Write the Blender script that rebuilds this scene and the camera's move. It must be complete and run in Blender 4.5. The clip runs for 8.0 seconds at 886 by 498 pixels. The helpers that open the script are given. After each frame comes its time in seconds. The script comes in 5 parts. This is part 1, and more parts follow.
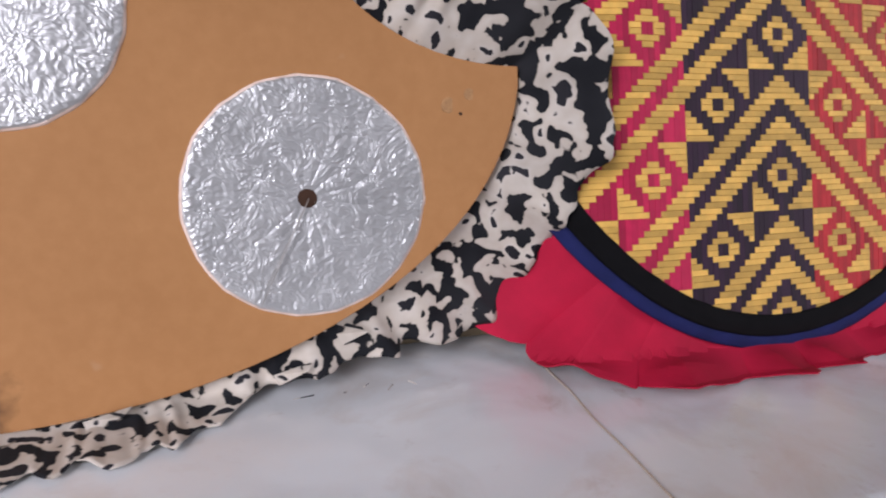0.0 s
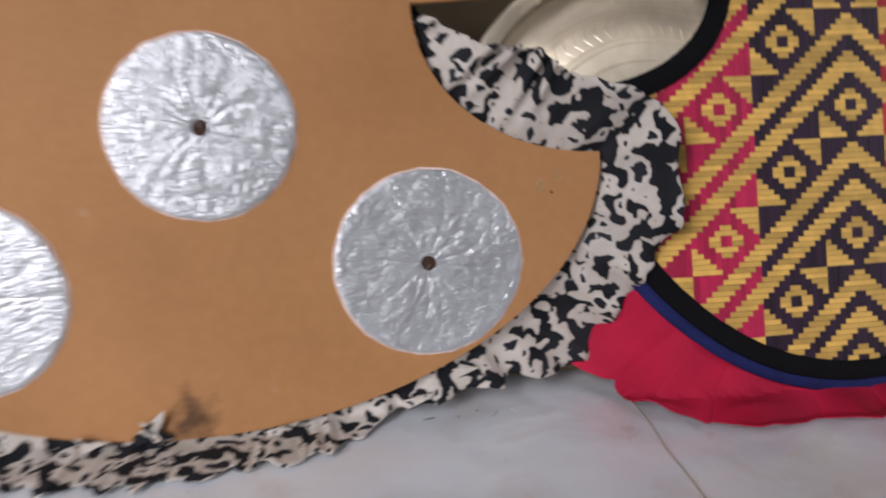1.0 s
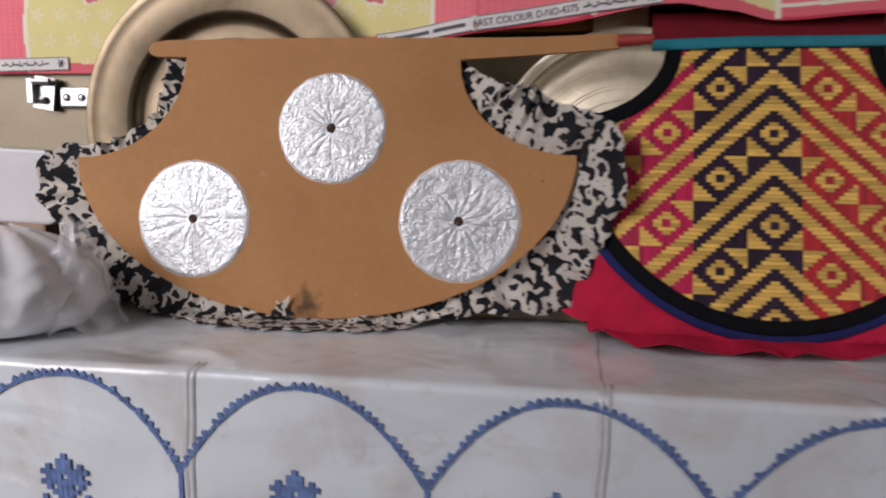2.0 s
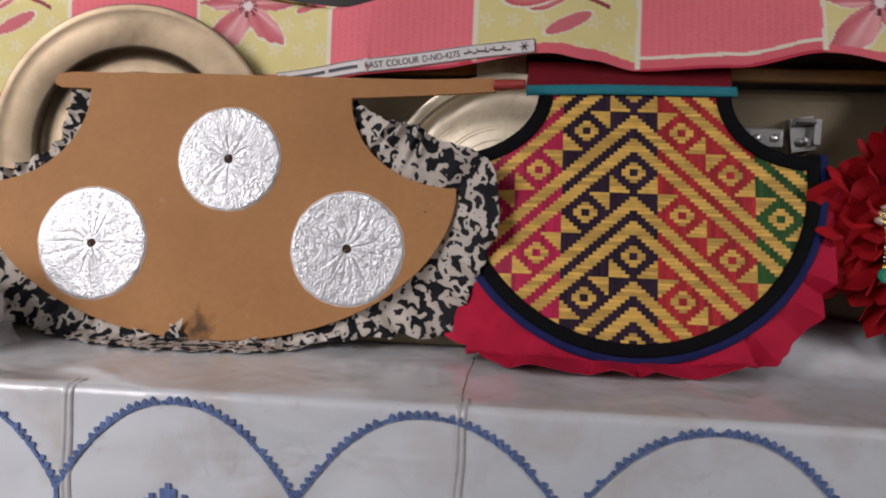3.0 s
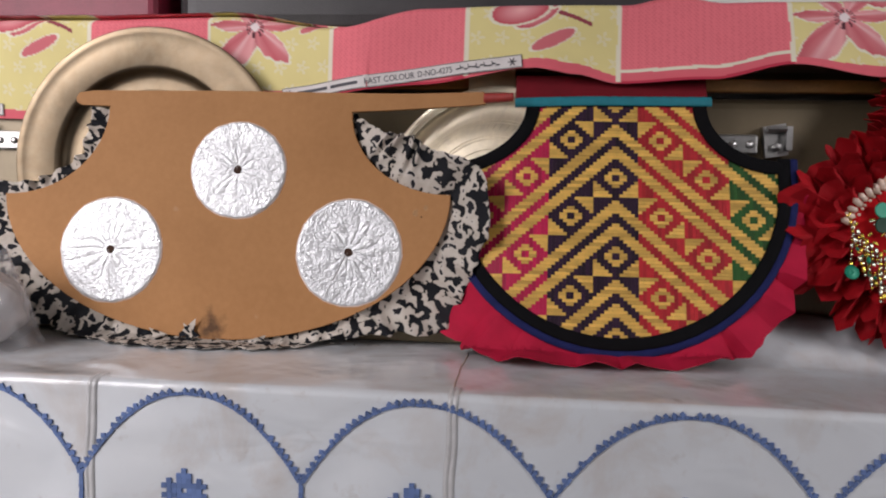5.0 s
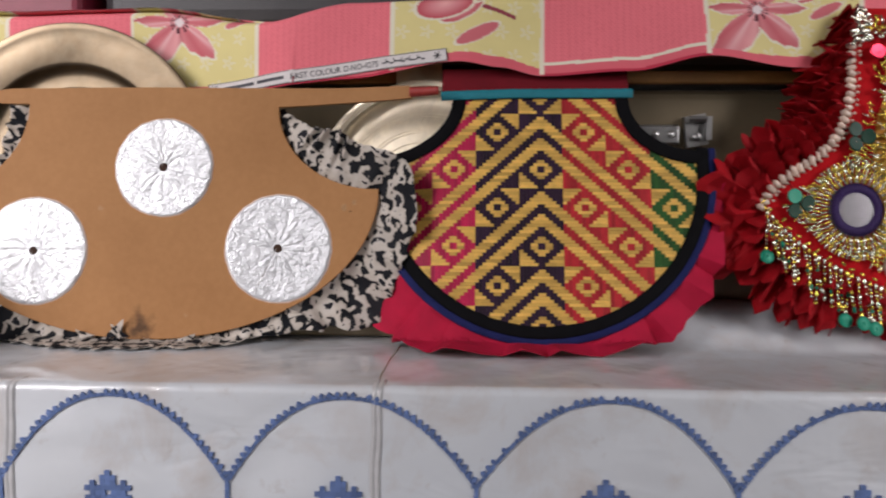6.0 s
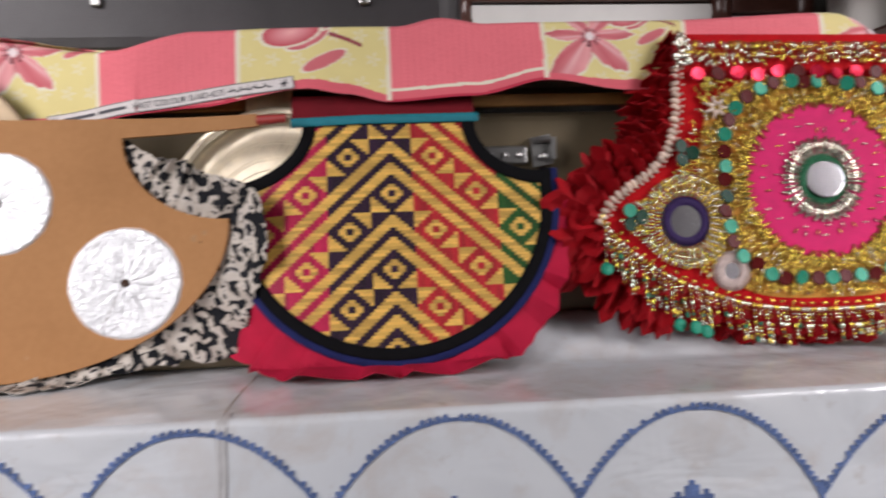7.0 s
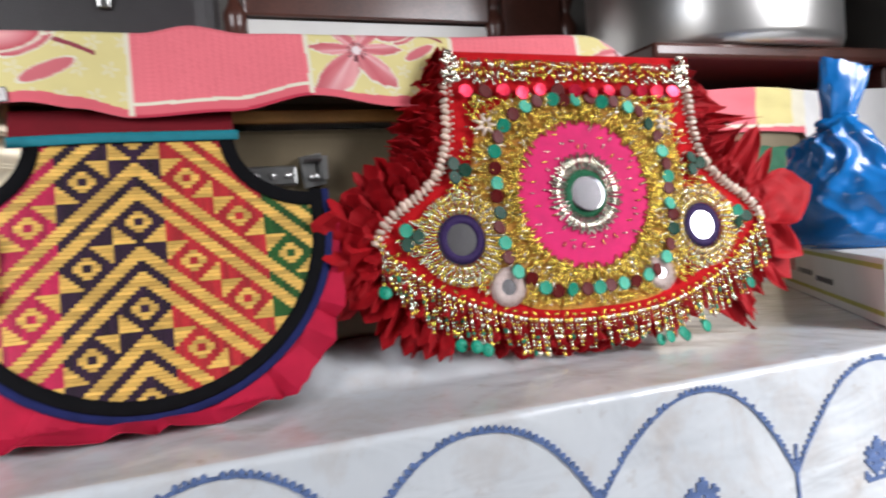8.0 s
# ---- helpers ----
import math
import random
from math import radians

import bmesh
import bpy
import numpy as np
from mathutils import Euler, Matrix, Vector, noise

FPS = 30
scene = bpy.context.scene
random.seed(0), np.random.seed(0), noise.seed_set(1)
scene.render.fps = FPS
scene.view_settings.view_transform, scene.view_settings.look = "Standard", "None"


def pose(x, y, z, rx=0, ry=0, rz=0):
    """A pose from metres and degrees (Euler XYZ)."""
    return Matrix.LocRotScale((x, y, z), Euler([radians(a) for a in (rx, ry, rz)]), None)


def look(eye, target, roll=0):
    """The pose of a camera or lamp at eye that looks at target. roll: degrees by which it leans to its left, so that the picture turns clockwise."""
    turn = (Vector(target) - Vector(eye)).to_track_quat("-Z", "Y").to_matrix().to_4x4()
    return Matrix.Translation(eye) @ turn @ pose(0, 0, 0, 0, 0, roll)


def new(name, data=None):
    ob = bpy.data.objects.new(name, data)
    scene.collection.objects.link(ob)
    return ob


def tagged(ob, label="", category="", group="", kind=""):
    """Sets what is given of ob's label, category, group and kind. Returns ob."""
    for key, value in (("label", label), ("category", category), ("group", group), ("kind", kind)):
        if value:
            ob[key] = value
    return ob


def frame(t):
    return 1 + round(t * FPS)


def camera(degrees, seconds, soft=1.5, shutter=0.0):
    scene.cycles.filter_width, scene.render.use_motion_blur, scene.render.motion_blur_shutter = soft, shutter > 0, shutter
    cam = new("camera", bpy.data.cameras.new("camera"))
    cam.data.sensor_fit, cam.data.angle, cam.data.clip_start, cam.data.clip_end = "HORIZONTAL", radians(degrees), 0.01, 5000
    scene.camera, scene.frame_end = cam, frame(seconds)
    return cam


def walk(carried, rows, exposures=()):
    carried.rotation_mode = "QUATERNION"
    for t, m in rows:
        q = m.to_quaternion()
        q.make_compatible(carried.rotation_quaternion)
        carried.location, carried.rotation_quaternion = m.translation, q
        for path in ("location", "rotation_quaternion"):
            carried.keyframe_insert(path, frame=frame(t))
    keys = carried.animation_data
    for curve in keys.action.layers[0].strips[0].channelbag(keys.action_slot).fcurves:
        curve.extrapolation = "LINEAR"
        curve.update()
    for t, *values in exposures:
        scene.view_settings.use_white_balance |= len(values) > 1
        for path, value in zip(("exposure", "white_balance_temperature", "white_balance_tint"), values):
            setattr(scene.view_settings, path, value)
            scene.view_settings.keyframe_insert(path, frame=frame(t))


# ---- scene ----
cam = camera(63.9, 8.0, 2.0, 0.5)
LAMP_A, LAMP_B = 18, 16
EXPO = ((0, -0.42, 6450, 22), (0.5, -0.58, 6450, 21), (1, -0.68, 6450, 19), (1.2, -0.5, 6450, 19), (2.3, -1.12, 6800, 20), (2.5, -1.1, 6800, 20), (3, -0.95, 6850, 20), (4, -0.84, 6850, 20), (5.5, -0.78, 6850, 20),
        (6.5, -0.66, 6850, 20), (7, -0.42, 6850, 20), (7.5, 0.0, 6750, 17), (8, -0.02, 6500, 14))
PATH = [
    (0, (-0.063, -0.363, 0.165), (0.622, 1.429, -0.399), 2.0),
    (0.5, (-0.075, -0.37, 0.191), (0.532, 1.421, -0.458), 1.0),
    (1, (-0.06, -0.436, 0.213), (0.232, 1.465, -0.33), -1.5),
    (1.2, (-0.052, -0.494, 0.205), (0.044, 1.449, -0.258), -0.7),
    (2.3, (0.104, -0.704, 0.146), (-0.182, 1.264, -0.067), 0.8),
    (2.5, (0.119, -0.713, 0.146), (-0.147, 1.261, -0.036), 1.0),
    (3, (0.131, -0.703, 0.145), (-0.021, 1.286, 0.003), 2.0),
    (3.5, (0.13, -0.713, 0.15), (-0.064, 1.271, -0.008), 1.9),
    (4, (0.135, -0.732, 0.144), (-0.054, 1.256, 0.025), 1.6),
    (5.5, (0.159, -0.748, 0.14), (0.011, 1.244, 0.028), 1.1),
    (6, (0.181, -0.75, 0.139), (0.109, 1.245, 0.015), 0.3),
    (6.5, (0.21, -0.762, 0.14), (0.224, 1.236, 0.05), -0.9),
    (7, (0.239, -0.76, 0.147), (0.412, 1.23, 0.062), -1.9),
    (7.5, (0.281, -0.748, 0.151), (0.702, 1.206, 0.087), -3.4),
    (8, (0.279, -0.721, 0.15), (0.984, 1.15, 0.089), -4.2),
]

walk(cam, [(t, look(e, g, r)) for t, e, g, r in PATH], EXPO)

# ---- light: daylight lamps added at two unseen openings behind the camera, sky outside ----
world = bpy.data.worlds.new("sky")
scene.world = world
world.use_nodes = True
wn = world.node_tree.nodes
sky = wn.new("ShaderNodeTexSky")
sky.sky_type, sky.sun_disc = "NISHITA", False
sky.sun_elevation, sky.sun_rotation = radians(38), radians(160)
world.node_tree.links.new(sky.outputs[0], wn["Background"].inputs[0])
wn["Background"].inputs[1].default_value = 0.12


def area_lamp(name, m, w, h, power, colour, spread):
    data = bpy.data.lights.new(name, "AREA")
    data.shape, data.size, data.size_y, data.energy, data.color = "RECTANGLE", w, h, power, colour
    data.spread = radians(spread)
    ob = new(name, data)
    ob.matrix_world = m
    return ob


# Narrow beams, aimed apart, imitate a cast shadow on the table's middle.
area_lamp("west_daylight", look((-1.5, -1.35, 0.6), (-0.68, -0.1, 0.0)), 1.2, 1.9, LAMP_A, (0.95, 0.975, 1.0), 58)
area_lamp("east_daylight", look((2.2, -1.35, 0.75), (1.42, -0.1, 0.12)), 1.2, 1.5, LAMP_B, (0.95, 0.975, 1.0), 58)


# ---- mesh and material helpers ----
def lin(r, g, b):
    """A linear colour from an sRGB one in 0..255."""
    return tuple(((c / 255 + 0.055) / 1.055) ** 2.4 if c > 10 else c / 255 / 12.92 for c in (r, g, b))


def nodes_of(name):
    m = bpy.data.materials.new(name)
    m.use_nodes = True
    return m, m.node_tree.nodes, m.node_tree.links, m.node_tree.nodes["Principled BSDF"]


def coords(n, kind="Object"):
    return n.new("ShaderNodeTexCoord").outputs[kind]


def noise_tex(n, l, vec, scale, detail=4, rough=0.55, dist=0.0):
    t = n.new("ShaderNodeTexNoise")
    t.inputs["Scale"].default_value, t.inputs["Detail"].default_value = scale, detail
    t.inputs["Roughness"].default_value, t.inputs["Distortion"].default_value = rough, dist
    l.new(vec, t.inputs["Vector"])
    return t.outputs["Fac"]


def ramp(n, l, fac, stops):
    r = n.new("ShaderNodeValToRGB")
    while len(r.color_ramp.elements) < len(stops):
        r.color_ramp.elements.new(0.5)
    for e, (p, c) in zip(r.color_ramp.elements, stops):
        e.position, e.color = p, (*c, 1)
    l.new(fac, r.inputs[0])
    return r.outputs[0]


def mix(n, l, fac, a, b, mode="MIX"):
    x = n.new("ShaderNodeMix")
    x.data_type, x.blend_type = "RGBA", mode
    for s, v in ((0, fac), (6, a), (7, b)):
        if isinstance(v, (int, float)):
            x.inputs[s].default_value = v
        elif isinstance(v, tuple):
            x.inputs[s].default_value = (*v, 1)
        else:
            l.new(v, x.inputs[s])
    return x.outputs[2]


def bump(n, l, p, height, strength, distance):
    b = n.new("ShaderNodeBump")
    b.inputs["Strength"].default_value, b.inputs["Distance"].default_value = strength, distance
    l.new(height, b.inputs["Height"])
    l.new(b.outputs[0], p.inputs["Normal"])


def surface(name, colour, rough=0.6, metal=0.0, vary=0.2, scale=30, fine=400, relief=0.3, depth=0.001, island=0.0, coat=0.0, sheen=0.0, hue=None, spec=0.5):
    """A plain material with colour variation at two scales and a fine relief."""
    m, n, l, p = nodes_of(name)
    vec = coords(n)
    big, small = noise_tex(n, l, vec, scale), noise_tex(n, l, vec, fine, 3)
    dark = tuple(c * (1 - vary) for c in colour)
    light = tuple(min(1, c * (1 + vary)) for c in (hue or colour))
    c = ramp(n, l, big, [(0.3, dark), (0.7, light)])
    c = mix(n, l, 0.35 * min(1, vary * 3), c, ramp(n, l, small, [(0.35, dark), (0.65, light)]))
    if island:
        geo = n.new("ShaderNodeNewGeometry")
        shade = ramp(n, l, geo.outputs["Random Per Island"], [(0, (1 - island,) * 3), (1, (1 + island * 0.4,) * 3)])
        c = mix(n, l, 1.0, c, shade, "MULTIPLY")
    l.new(c, p.inputs["Base Color"])
    p.inputs["Roughness"].default_value, p.inputs["Metallic"].default_value = rough, metal
    p.inputs["Coat Weight"].default_value, p.inputs["Coat Roughness"].default_value = coat, 0.15
    p.inputs["Sheen Weight"].default_value = sheen
    p.inputs["Specular IOR Level"].default_value = spec
    if relief:
        bump(n, l, p, small, relief, depth)
    return m


class Soup:
    """Many small solids gathered into one mesh."""

    def __init__(self):
        self.v, self.f = [], []

    def add(self, verts, faces):
        o = len(self.v)
        self.v += [tuple(q) for q in verts]
        self.f += [tuple(o + i for i in face) for face in faces]

    def box(self, c, ax, ay, az):
        """A box at c with the half axes ax, ay, az."""
        c, ax, ay, az = Vector(c), Vector(ax), Vector(ay), Vector(az)
        self.add([c + i * ax + j * ay + k * az for i in (-1, 1) for j in (-1, 1) for k in (-1, 1)],
                 [(0, 1, 3, 2), (4, 6, 7, 5), (0, 4, 5, 1), (2, 3, 7, 6), (0, 2, 6, 4), (1, 5, 7, 3)])

    def tube(self, a, b, r0, r1=None, n=6):
        a, b = Vector(a), Vector(b)
        r1 = r0 if r1 is None else r1
        d = (b - a).normalized()
        s = d.orthogonal().normalized()
        t = d.cross(s)
        ring = [(math.cos(2 * math.pi * i / n), math.sin(2 * math.pi * i / n)) for i in range(n)]
        self.add([a + r0 * (x * s + y * t) for x, y in ring] + [b + r1 * (x * s + y * t) for x, y in ring],
                 [(i, (i + 1) % n, n + (i + 1) % n, n + i) for i in range(n)] + [tuple(range(n))[::-1], tuple(range(n, 2 * n))])

    def bead(self, c, r, stretch=1.0, axis=(0, 0, 1), n=6):
        c, d = Vector(c), Vector(axis).normalized()
        s = d.orthogonal().normalized()
        t = d.cross(s)
        v, rows = [c - d * r * stretch], (-0.55, 0.55)
        for h in rows:
            q = math.sqrt(1 - h * h) * r
            v += [c + d * h * r * stretch + q * (math.cos(2 * math.pi * i / n) * s + math.sin(2 * math.pi * i / n) * t) for i in range(n)]
        v.append(c + d * r * stretch)
        f = [(0, 1 + (i + 1) % n, 1 + i) for i in range(n)]
        f += [(1 + i, 1 + (i + 1) % n, 1 + n + (i + 1) % n, 1 + n + i) for i in range(n)]
        f += [(1 + 2 * n, 1 + n + i, 1 + n + (i + 1) % n) for i in range(n)]
        self.add(v, f)

    def disc(self, c, normal, r, thick=0.0006, n=14, cup=0.0):
        c, d = Vector(c), Vector(normal).normalized()
        s = d.orthogonal().normalized()
        t = d.cross(s)
        ring = [math.cos(2 * math.pi * i / n) * s + math.sin(2 * math.pi * i / n) * t for i in range(n)]
        v = [c + r * q for q in ring] + [c + r * 0.9 * q + d * thick for q in ring] + [c + d * (thick - cup)]
        self.add(v, [(i, (i + 1) % n, n + (i + 1) % n, n + i) for i in range(n)] + [(n + i, n + (i + 1) % n, 2 * n) for i in range(n)]
                 + [tuple(range(n))[::-1]])

    def mesh(self, name, smooth=False):
        me = bpy.data.meshes.new(name)
        me.from_pydata(self.v, [], self.f)
        if smooth:
            me.polygons.foreach_set("use_smooth", [True] * len(me.polygons))
        me.update()
        return me


def put(name, me, material, parent=None, label="", kind=""):
    ob = new(name, me)
    for m in material if isinstance(material, (list, tuple)) else [material]:
        me.materials.append(m)
    if parent:
        ob.parent = parent
    return tagged(ob, label, kind=kind)


def thing(name, m, label, category, group=""):
    ob = new(name)
    ob.empty_display_size = 0.02
    ob.matrix_world = m
    return tagged(ob, label, category, group)


def sheet(name, nu, nv, fn, smooth=True, closed=False):
    """A grid mesh of nu x nv points from fn(u, v) with u and v in 0..1."""
    v = [tuple(fn(i / (nu if closed else nu - 1), j / (nv - 1))) for i in range(nu) for j in range(nv)]
    f = [((i % nu) * nv + j, ((i + 1) % nu) * nv + j, ((i + 1) % nu) * nv + j + 1, (i % nu) * nv + j + 1)
         for i in range(nu if closed else nu - 1) for j in range(nv - 1)]
    me = bpy.data.meshes.new(name)
    me.from_pydata(v, [], f)
    if smooth:
        me.polygons.foreach_set("use_smooth", [True] * len(me.polygons))
    me.update()
    return me


def slab(name, outline, y0, y1, bevel=0.0):
    """A flat board: the outline in x and z, from y0 (front) to y1."""
    bm = bmesh.new()
    face = bm.faces.new([bm.verts.new((x, y0, z)) for x, z in outline])
    if face.normal.y > 0:
        face.normal_flip()
    bm.normal_update()
    out = bmesh.ops.extrude_face_region(bm, geom=[face])
    bmesh.ops.translate(bm, vec=(0, y1 - y0, 0), verts=[g for g in out["geom"] if isinstance(g, bmesh.types.BMVert)])
    bmesh.ops.recalc_face_normals(bm, faces=bm.faces)
    if bevel:
        edges = [e for e in bm.edges if abs(e.verts[0].co.y - e.verts[1].co.y) < 1e-7]
        bmesh.ops.bevel(bm, geom=edges, offset=bevel, segments=2, affect="EDGES", profile=0.6)
    bmesh.ops.triangulate(bm, faces=[q for q in bm.faces if len(q.verts) > 4])
    me = bpy.data.meshes.new(name)
    bm.to_mesh(me)
    bm.free()
    return me


def block(name, size, centre, bevel=0.004, segments=2):
    bm = bmesh.new()
    bmesh.ops.create_cube(bm, size=1)
    bmesh.ops.scale(bm, vec=size, verts=bm.verts)
    bmesh.ops.translate(bm, vec=centre, verts=bm.verts)
    if bevel:
        bmesh.ops.bevel(bm, geom=bm.edges[:], offset=bevel, segments=segments, affect="EDGES", profile=0.5)
    me = bpy.data.meshes.new(name)
    bm.to_mesh(me)
    bm.free()
    return me


def lathe(name, profile, n=96, axis="Z"):
    """A turned solid from (radius, height) pairs."""
    v, k = [], len(profile)
    for i in range(n):
        a = 2 * math.pi * i / n
        for r, h in profile:
            x, y = r * math.cos(a), r * math.sin(a)
            v.append((x, y, h) if axis == "Z" else (x, -h, y))
    f = [(i * k + j, ((i + 1) % n) * k + j, ((i + 1) % n) * k + j + 1, i * k + j + 1) for i in range(n) for j in range(k - 1)]
    me = bpy.data.meshes.new(name)
    me.from_pydata(v, [], f)
    me.polygons.foreach_set("use_smooth", [True] * len(me.polygons))
    bm = bmesh.new()
    bm.from_mesh(me)
    bmesh.ops.remove_doubles(bm, verts=bm.verts, dist=1e-6)
    bmesh.ops.recalc_face_normals(bm, faces=bm.faces)
    bm.to_mesh(me)
    bm.free()
    return me


def ellipse(cx, cz, rx, rz, a0, a1, n):
    return [(cx + rx * math.cos(radians(a0 + (a1 - a0) * i / n)), cz + rz * math.sin(radians(a0 + (a1 - a0) * i / n))) for i in range(n + 1)]


def wob(x, y=0.0, z=0.0):
    return noise.noise(Vector((x, y, z)))


# ---- materials ----
# Room surfaces coloured dark so that little light bounces onto the table.
plaster = surface("painted_plaster", (0.2, 0.19, 0.175), 0.85, vary=0.06, scale=3, fine=90, relief=0.2)
floor_mat = surface("cement_floor", (0.16, 0.155, 0.145), 0.7, vary=0.15, scale=4, fine=80)
dark_wood = surface("dark_wood", (0.085, 0.03, 0.021), 0.35, vary=0.35, scale=14, fine=150, coat=0.4)
plain_wood = surface("plain_wood", (0.42, 0.27, 0.13), 0.55, vary=0.18, scale=18, fine=220)
orange_wood = surface("varnished_lath", (0.4, 0.19, 0.055), 0.45, vary=0.25, scale=24, fine=240)
khaki = surface("khaki_enamel", (0.19, 0.15, 0.092), 0.36, metal=0.35, vary=0.14, scale=9, fine=160, relief=0.1)
steel = surface("pressed_steel", (0.4, 0.4, 0.39), 0.33, metal=1.0, vary=0.15, scale=60, fine=700, relief=0.15)
pot_steel = surface("brushed_steel", (0.82, 0.81, 0.79), 0.33, metal=0.9, vary=0.05, scale=8, fine=200, relief=0.03)
leather = surface("grey_leatherette", (0.03, 0.028, 0.03), 0.45, vary=0.25, scale=20, fine=500, relief=0.5)
maroon_cover = surface("maroon_cover", (0.22, 0.02, 0.045), 0.5, vary=0.2, scale=20, fine=300)
pink_frill = surface("crimson_cotton", (0.45, 0.009, 0.041), 0.8, vary=0.16, scale=40, fine=1500, relief=0.25, spec=0.25)
maroon_cotton = surface("maroon_cotton", (0.15, 0.003, 0.009), 0.75, vary=0.18, scale=40, fine=1500, spec=0.25)
black_band = surface("black_binding", (0.004, 0.004, 0.005), 0.9, vary=0.3, scale=80, fine=1600, relief=0.4, spec=0.15)
blue_band = surface("blue_binding", (0.011, 0.016, 0.085), 0.8, vary=0.22, scale=80, fine=1600, relief=0.4, spec=0.2)
teal_band = surface("teal_binding", (0.0, 0.19, 0.24), 0.65, vary=0.15, scale=80, fine=1500, relief=0.3)
red_ruffle = surface("red_satin", (0.36, 0.004, 0.009), 0.7, vary=0.25, scale=60, fine=900, relief=0.2, spec=0.25)
red_felt = surface("red_felt", (0.48, 0.008, 0.011), 0.9, spec=0.15, vary=0.2, scale=60, fine=1200)
magenta_felt = surface("magenta_felt", (0.66, 0.008, 0.13), 0.8, vary=0.12, scale=60, fine=1300)
gold = surface("gold_bead", (1.0, 0.68, 0.13), 0.25, metal=0.85, vary=0.15, scale=200, fine=900, relief=0, island=0.5)
silver = surface("silver_bead", (0.9, 0.82, 0.69), 0.18, metal=0.88, vary=0.15, scale=200, fine=900, relief=0, island=0.45)
pearl = surface("pearl_shell", (0.8, 0.62, 0.5), 0.25, vary=0.15, scale=200, fine=900, relief=0, island=0.3, coat=0.6)
gold_cloth = surface("gold_thread_cloth", (0.6, 0.27, 0.035), 0.5, metal=0.3, vary=0.35, scale=160, fine=900, relief=0.8, depth=0.002)
green_seq = surface("green_sequin", (0.0, 0.23, 0.14), 0.4, metal=0.15, spec=0.3, vary=0.1, scale=100, fine=900, relief=0, island=0.35)
maroon_seq = surface("maroon_sequin", (0.11, 0.005, 0.004), 0.45, spec=0.18, vary=0.1, scale=100, fine=900, relief=0, island=0.5)
dark_green_seq = surface("dark_green_sequin", (0.0, 0.045, 0.022), 0.42, spec=0.2, vary=0.1, scale=100, fine=900, relief=0, island=0.5)
red_seq = surface("red_sequin", (0.75, 0.02, 0.06), 0.25, metal=0.6, vary=0.1, scale=100, fine=900, relief=0, island=0.3)
purple_thread = surface("purple_thread", (0.03, 0.008, 0.085), 0.7, vary=0.2, scale=150, fine=1500)
green_thread = surface("green_thread", (0.0, 0.13, 0.05), 0.65, vary=0.2, scale=150, fine=1500)
pale_thread = surface("pale_thread", (0.62, 0.5, 0.46), 0.7, vary=0.15, scale=150, fine=1500)
mirror_mat = surface("mirror_glass", (0.62, 0.6, 0.63), 0.16, metal=1.0, vary=0.03, scale=60, fine=400, relief=0)
blue_thread = surface("blue_embroidery", (0.13, 0.205, 0.42), 0.85, vary=0.25, scale=60, fine=1500, island=0.25)
white_card = surface("white_carton", (0.72, 0.71, 0.68), 0.5, vary=0.05, scale=12, fine=200, relief=0.1)
grey_card = surface("pale_grey_carton", (0.5, 0.49, 0.5), 0.4, vary=0.08, scale=12, fine=200, relief=0.1)
brown_card = surface("brown_paper", (0.3, 0.2, 0.15), 0.75, vary=0.2, scale=30, fine=300)
olive_ink = surface("olive_ink", (0.42, 0.42, 0.09), 0.6, vary=0.2, scale=90, fine=600, relief=0)
red_ink = surface("red_ink", (0.55, 0.05, 0.05), 0.6, vary=0.1, relief=0)
dark_ink = surface("dark_ink", (0.05, 0.05, 0.06), 0.6, vary=0.1, relief=0)
label_white = surface("white_selvedge", (0.72, 0.68, 0.66), 0.75, vary=0.06, scale=60, fine=1200)
label_cream = surface("cream_cotton", (0.68, 0.56, 0.38), 0.8, vary=0.08, scale=60, fine=1200)
blue_ink = surface("pale_blue_ink", (0.25, 0.45, 0.6), 0.5, vary=0.1, relief=0)
green_cloth = surface("green_cloth", (0.01, 0.11, 0.05), 0.7, vary=0.2, scale=60, fine=900)
scuff_mat = surface("pale_scuff", (0.42, 0.225, 0.095), 0.7, vary=0.3, scale=300, fine=900)
# Colour of flat discs that stand in for the dark inside of holes.
hole_mat = surface("dark_hole", (0.045, 0.018, 0.008), 0.9, vary=0.3, relief=0)
red_wrap = surface("red_wrapping", (0.36, 0.035, 0.028), 0.5, vary=0.3, scale=150, fine=900)


def brass_material(name, colour, rough, dirt=0.25, metal=1.0):
    m, n, l, p = nodes_of(name)
    vec = coords(n)
    big, fine = noise_tex(n, l, vec, 12, 6, 0.65, 0.4), noise_tex(n, l, vec, 90, 5)
    c = ramp(n, l, big, [(0.3, tuple(q * 0.6 for q in colour)), (0.55, colour), (0.8, tuple(min(1, q * 1.15) for q in colour))])
    c = mix(n, l, dirt, c, ramp(n, l, fine, [(0.4, (0.25, 0.17, 0.1)), (0.6, colour)]))
    l.new(c, p.inputs["Base Color"])
    p.inputs["Metallic"].default_value = metal
    l.new(ramp(n, l, big, [(0.3, (rough + 0.15,) * 3), (0.7, (rough,) * 3)]), p.inputs["Roughness"])
    bump(n, l, p, fine, 0.12, 0.001)
    return m


brass = brass_material("aged_brass", (0.28, 0.22, 0.15), 0.42)
# The second brass is pale and barely metallic, standing in for a window's reflection.
bright_brass = brass_material("pale_brass", (1.0, 0.88, 0.66), 0.3, 0.04, 0.25)


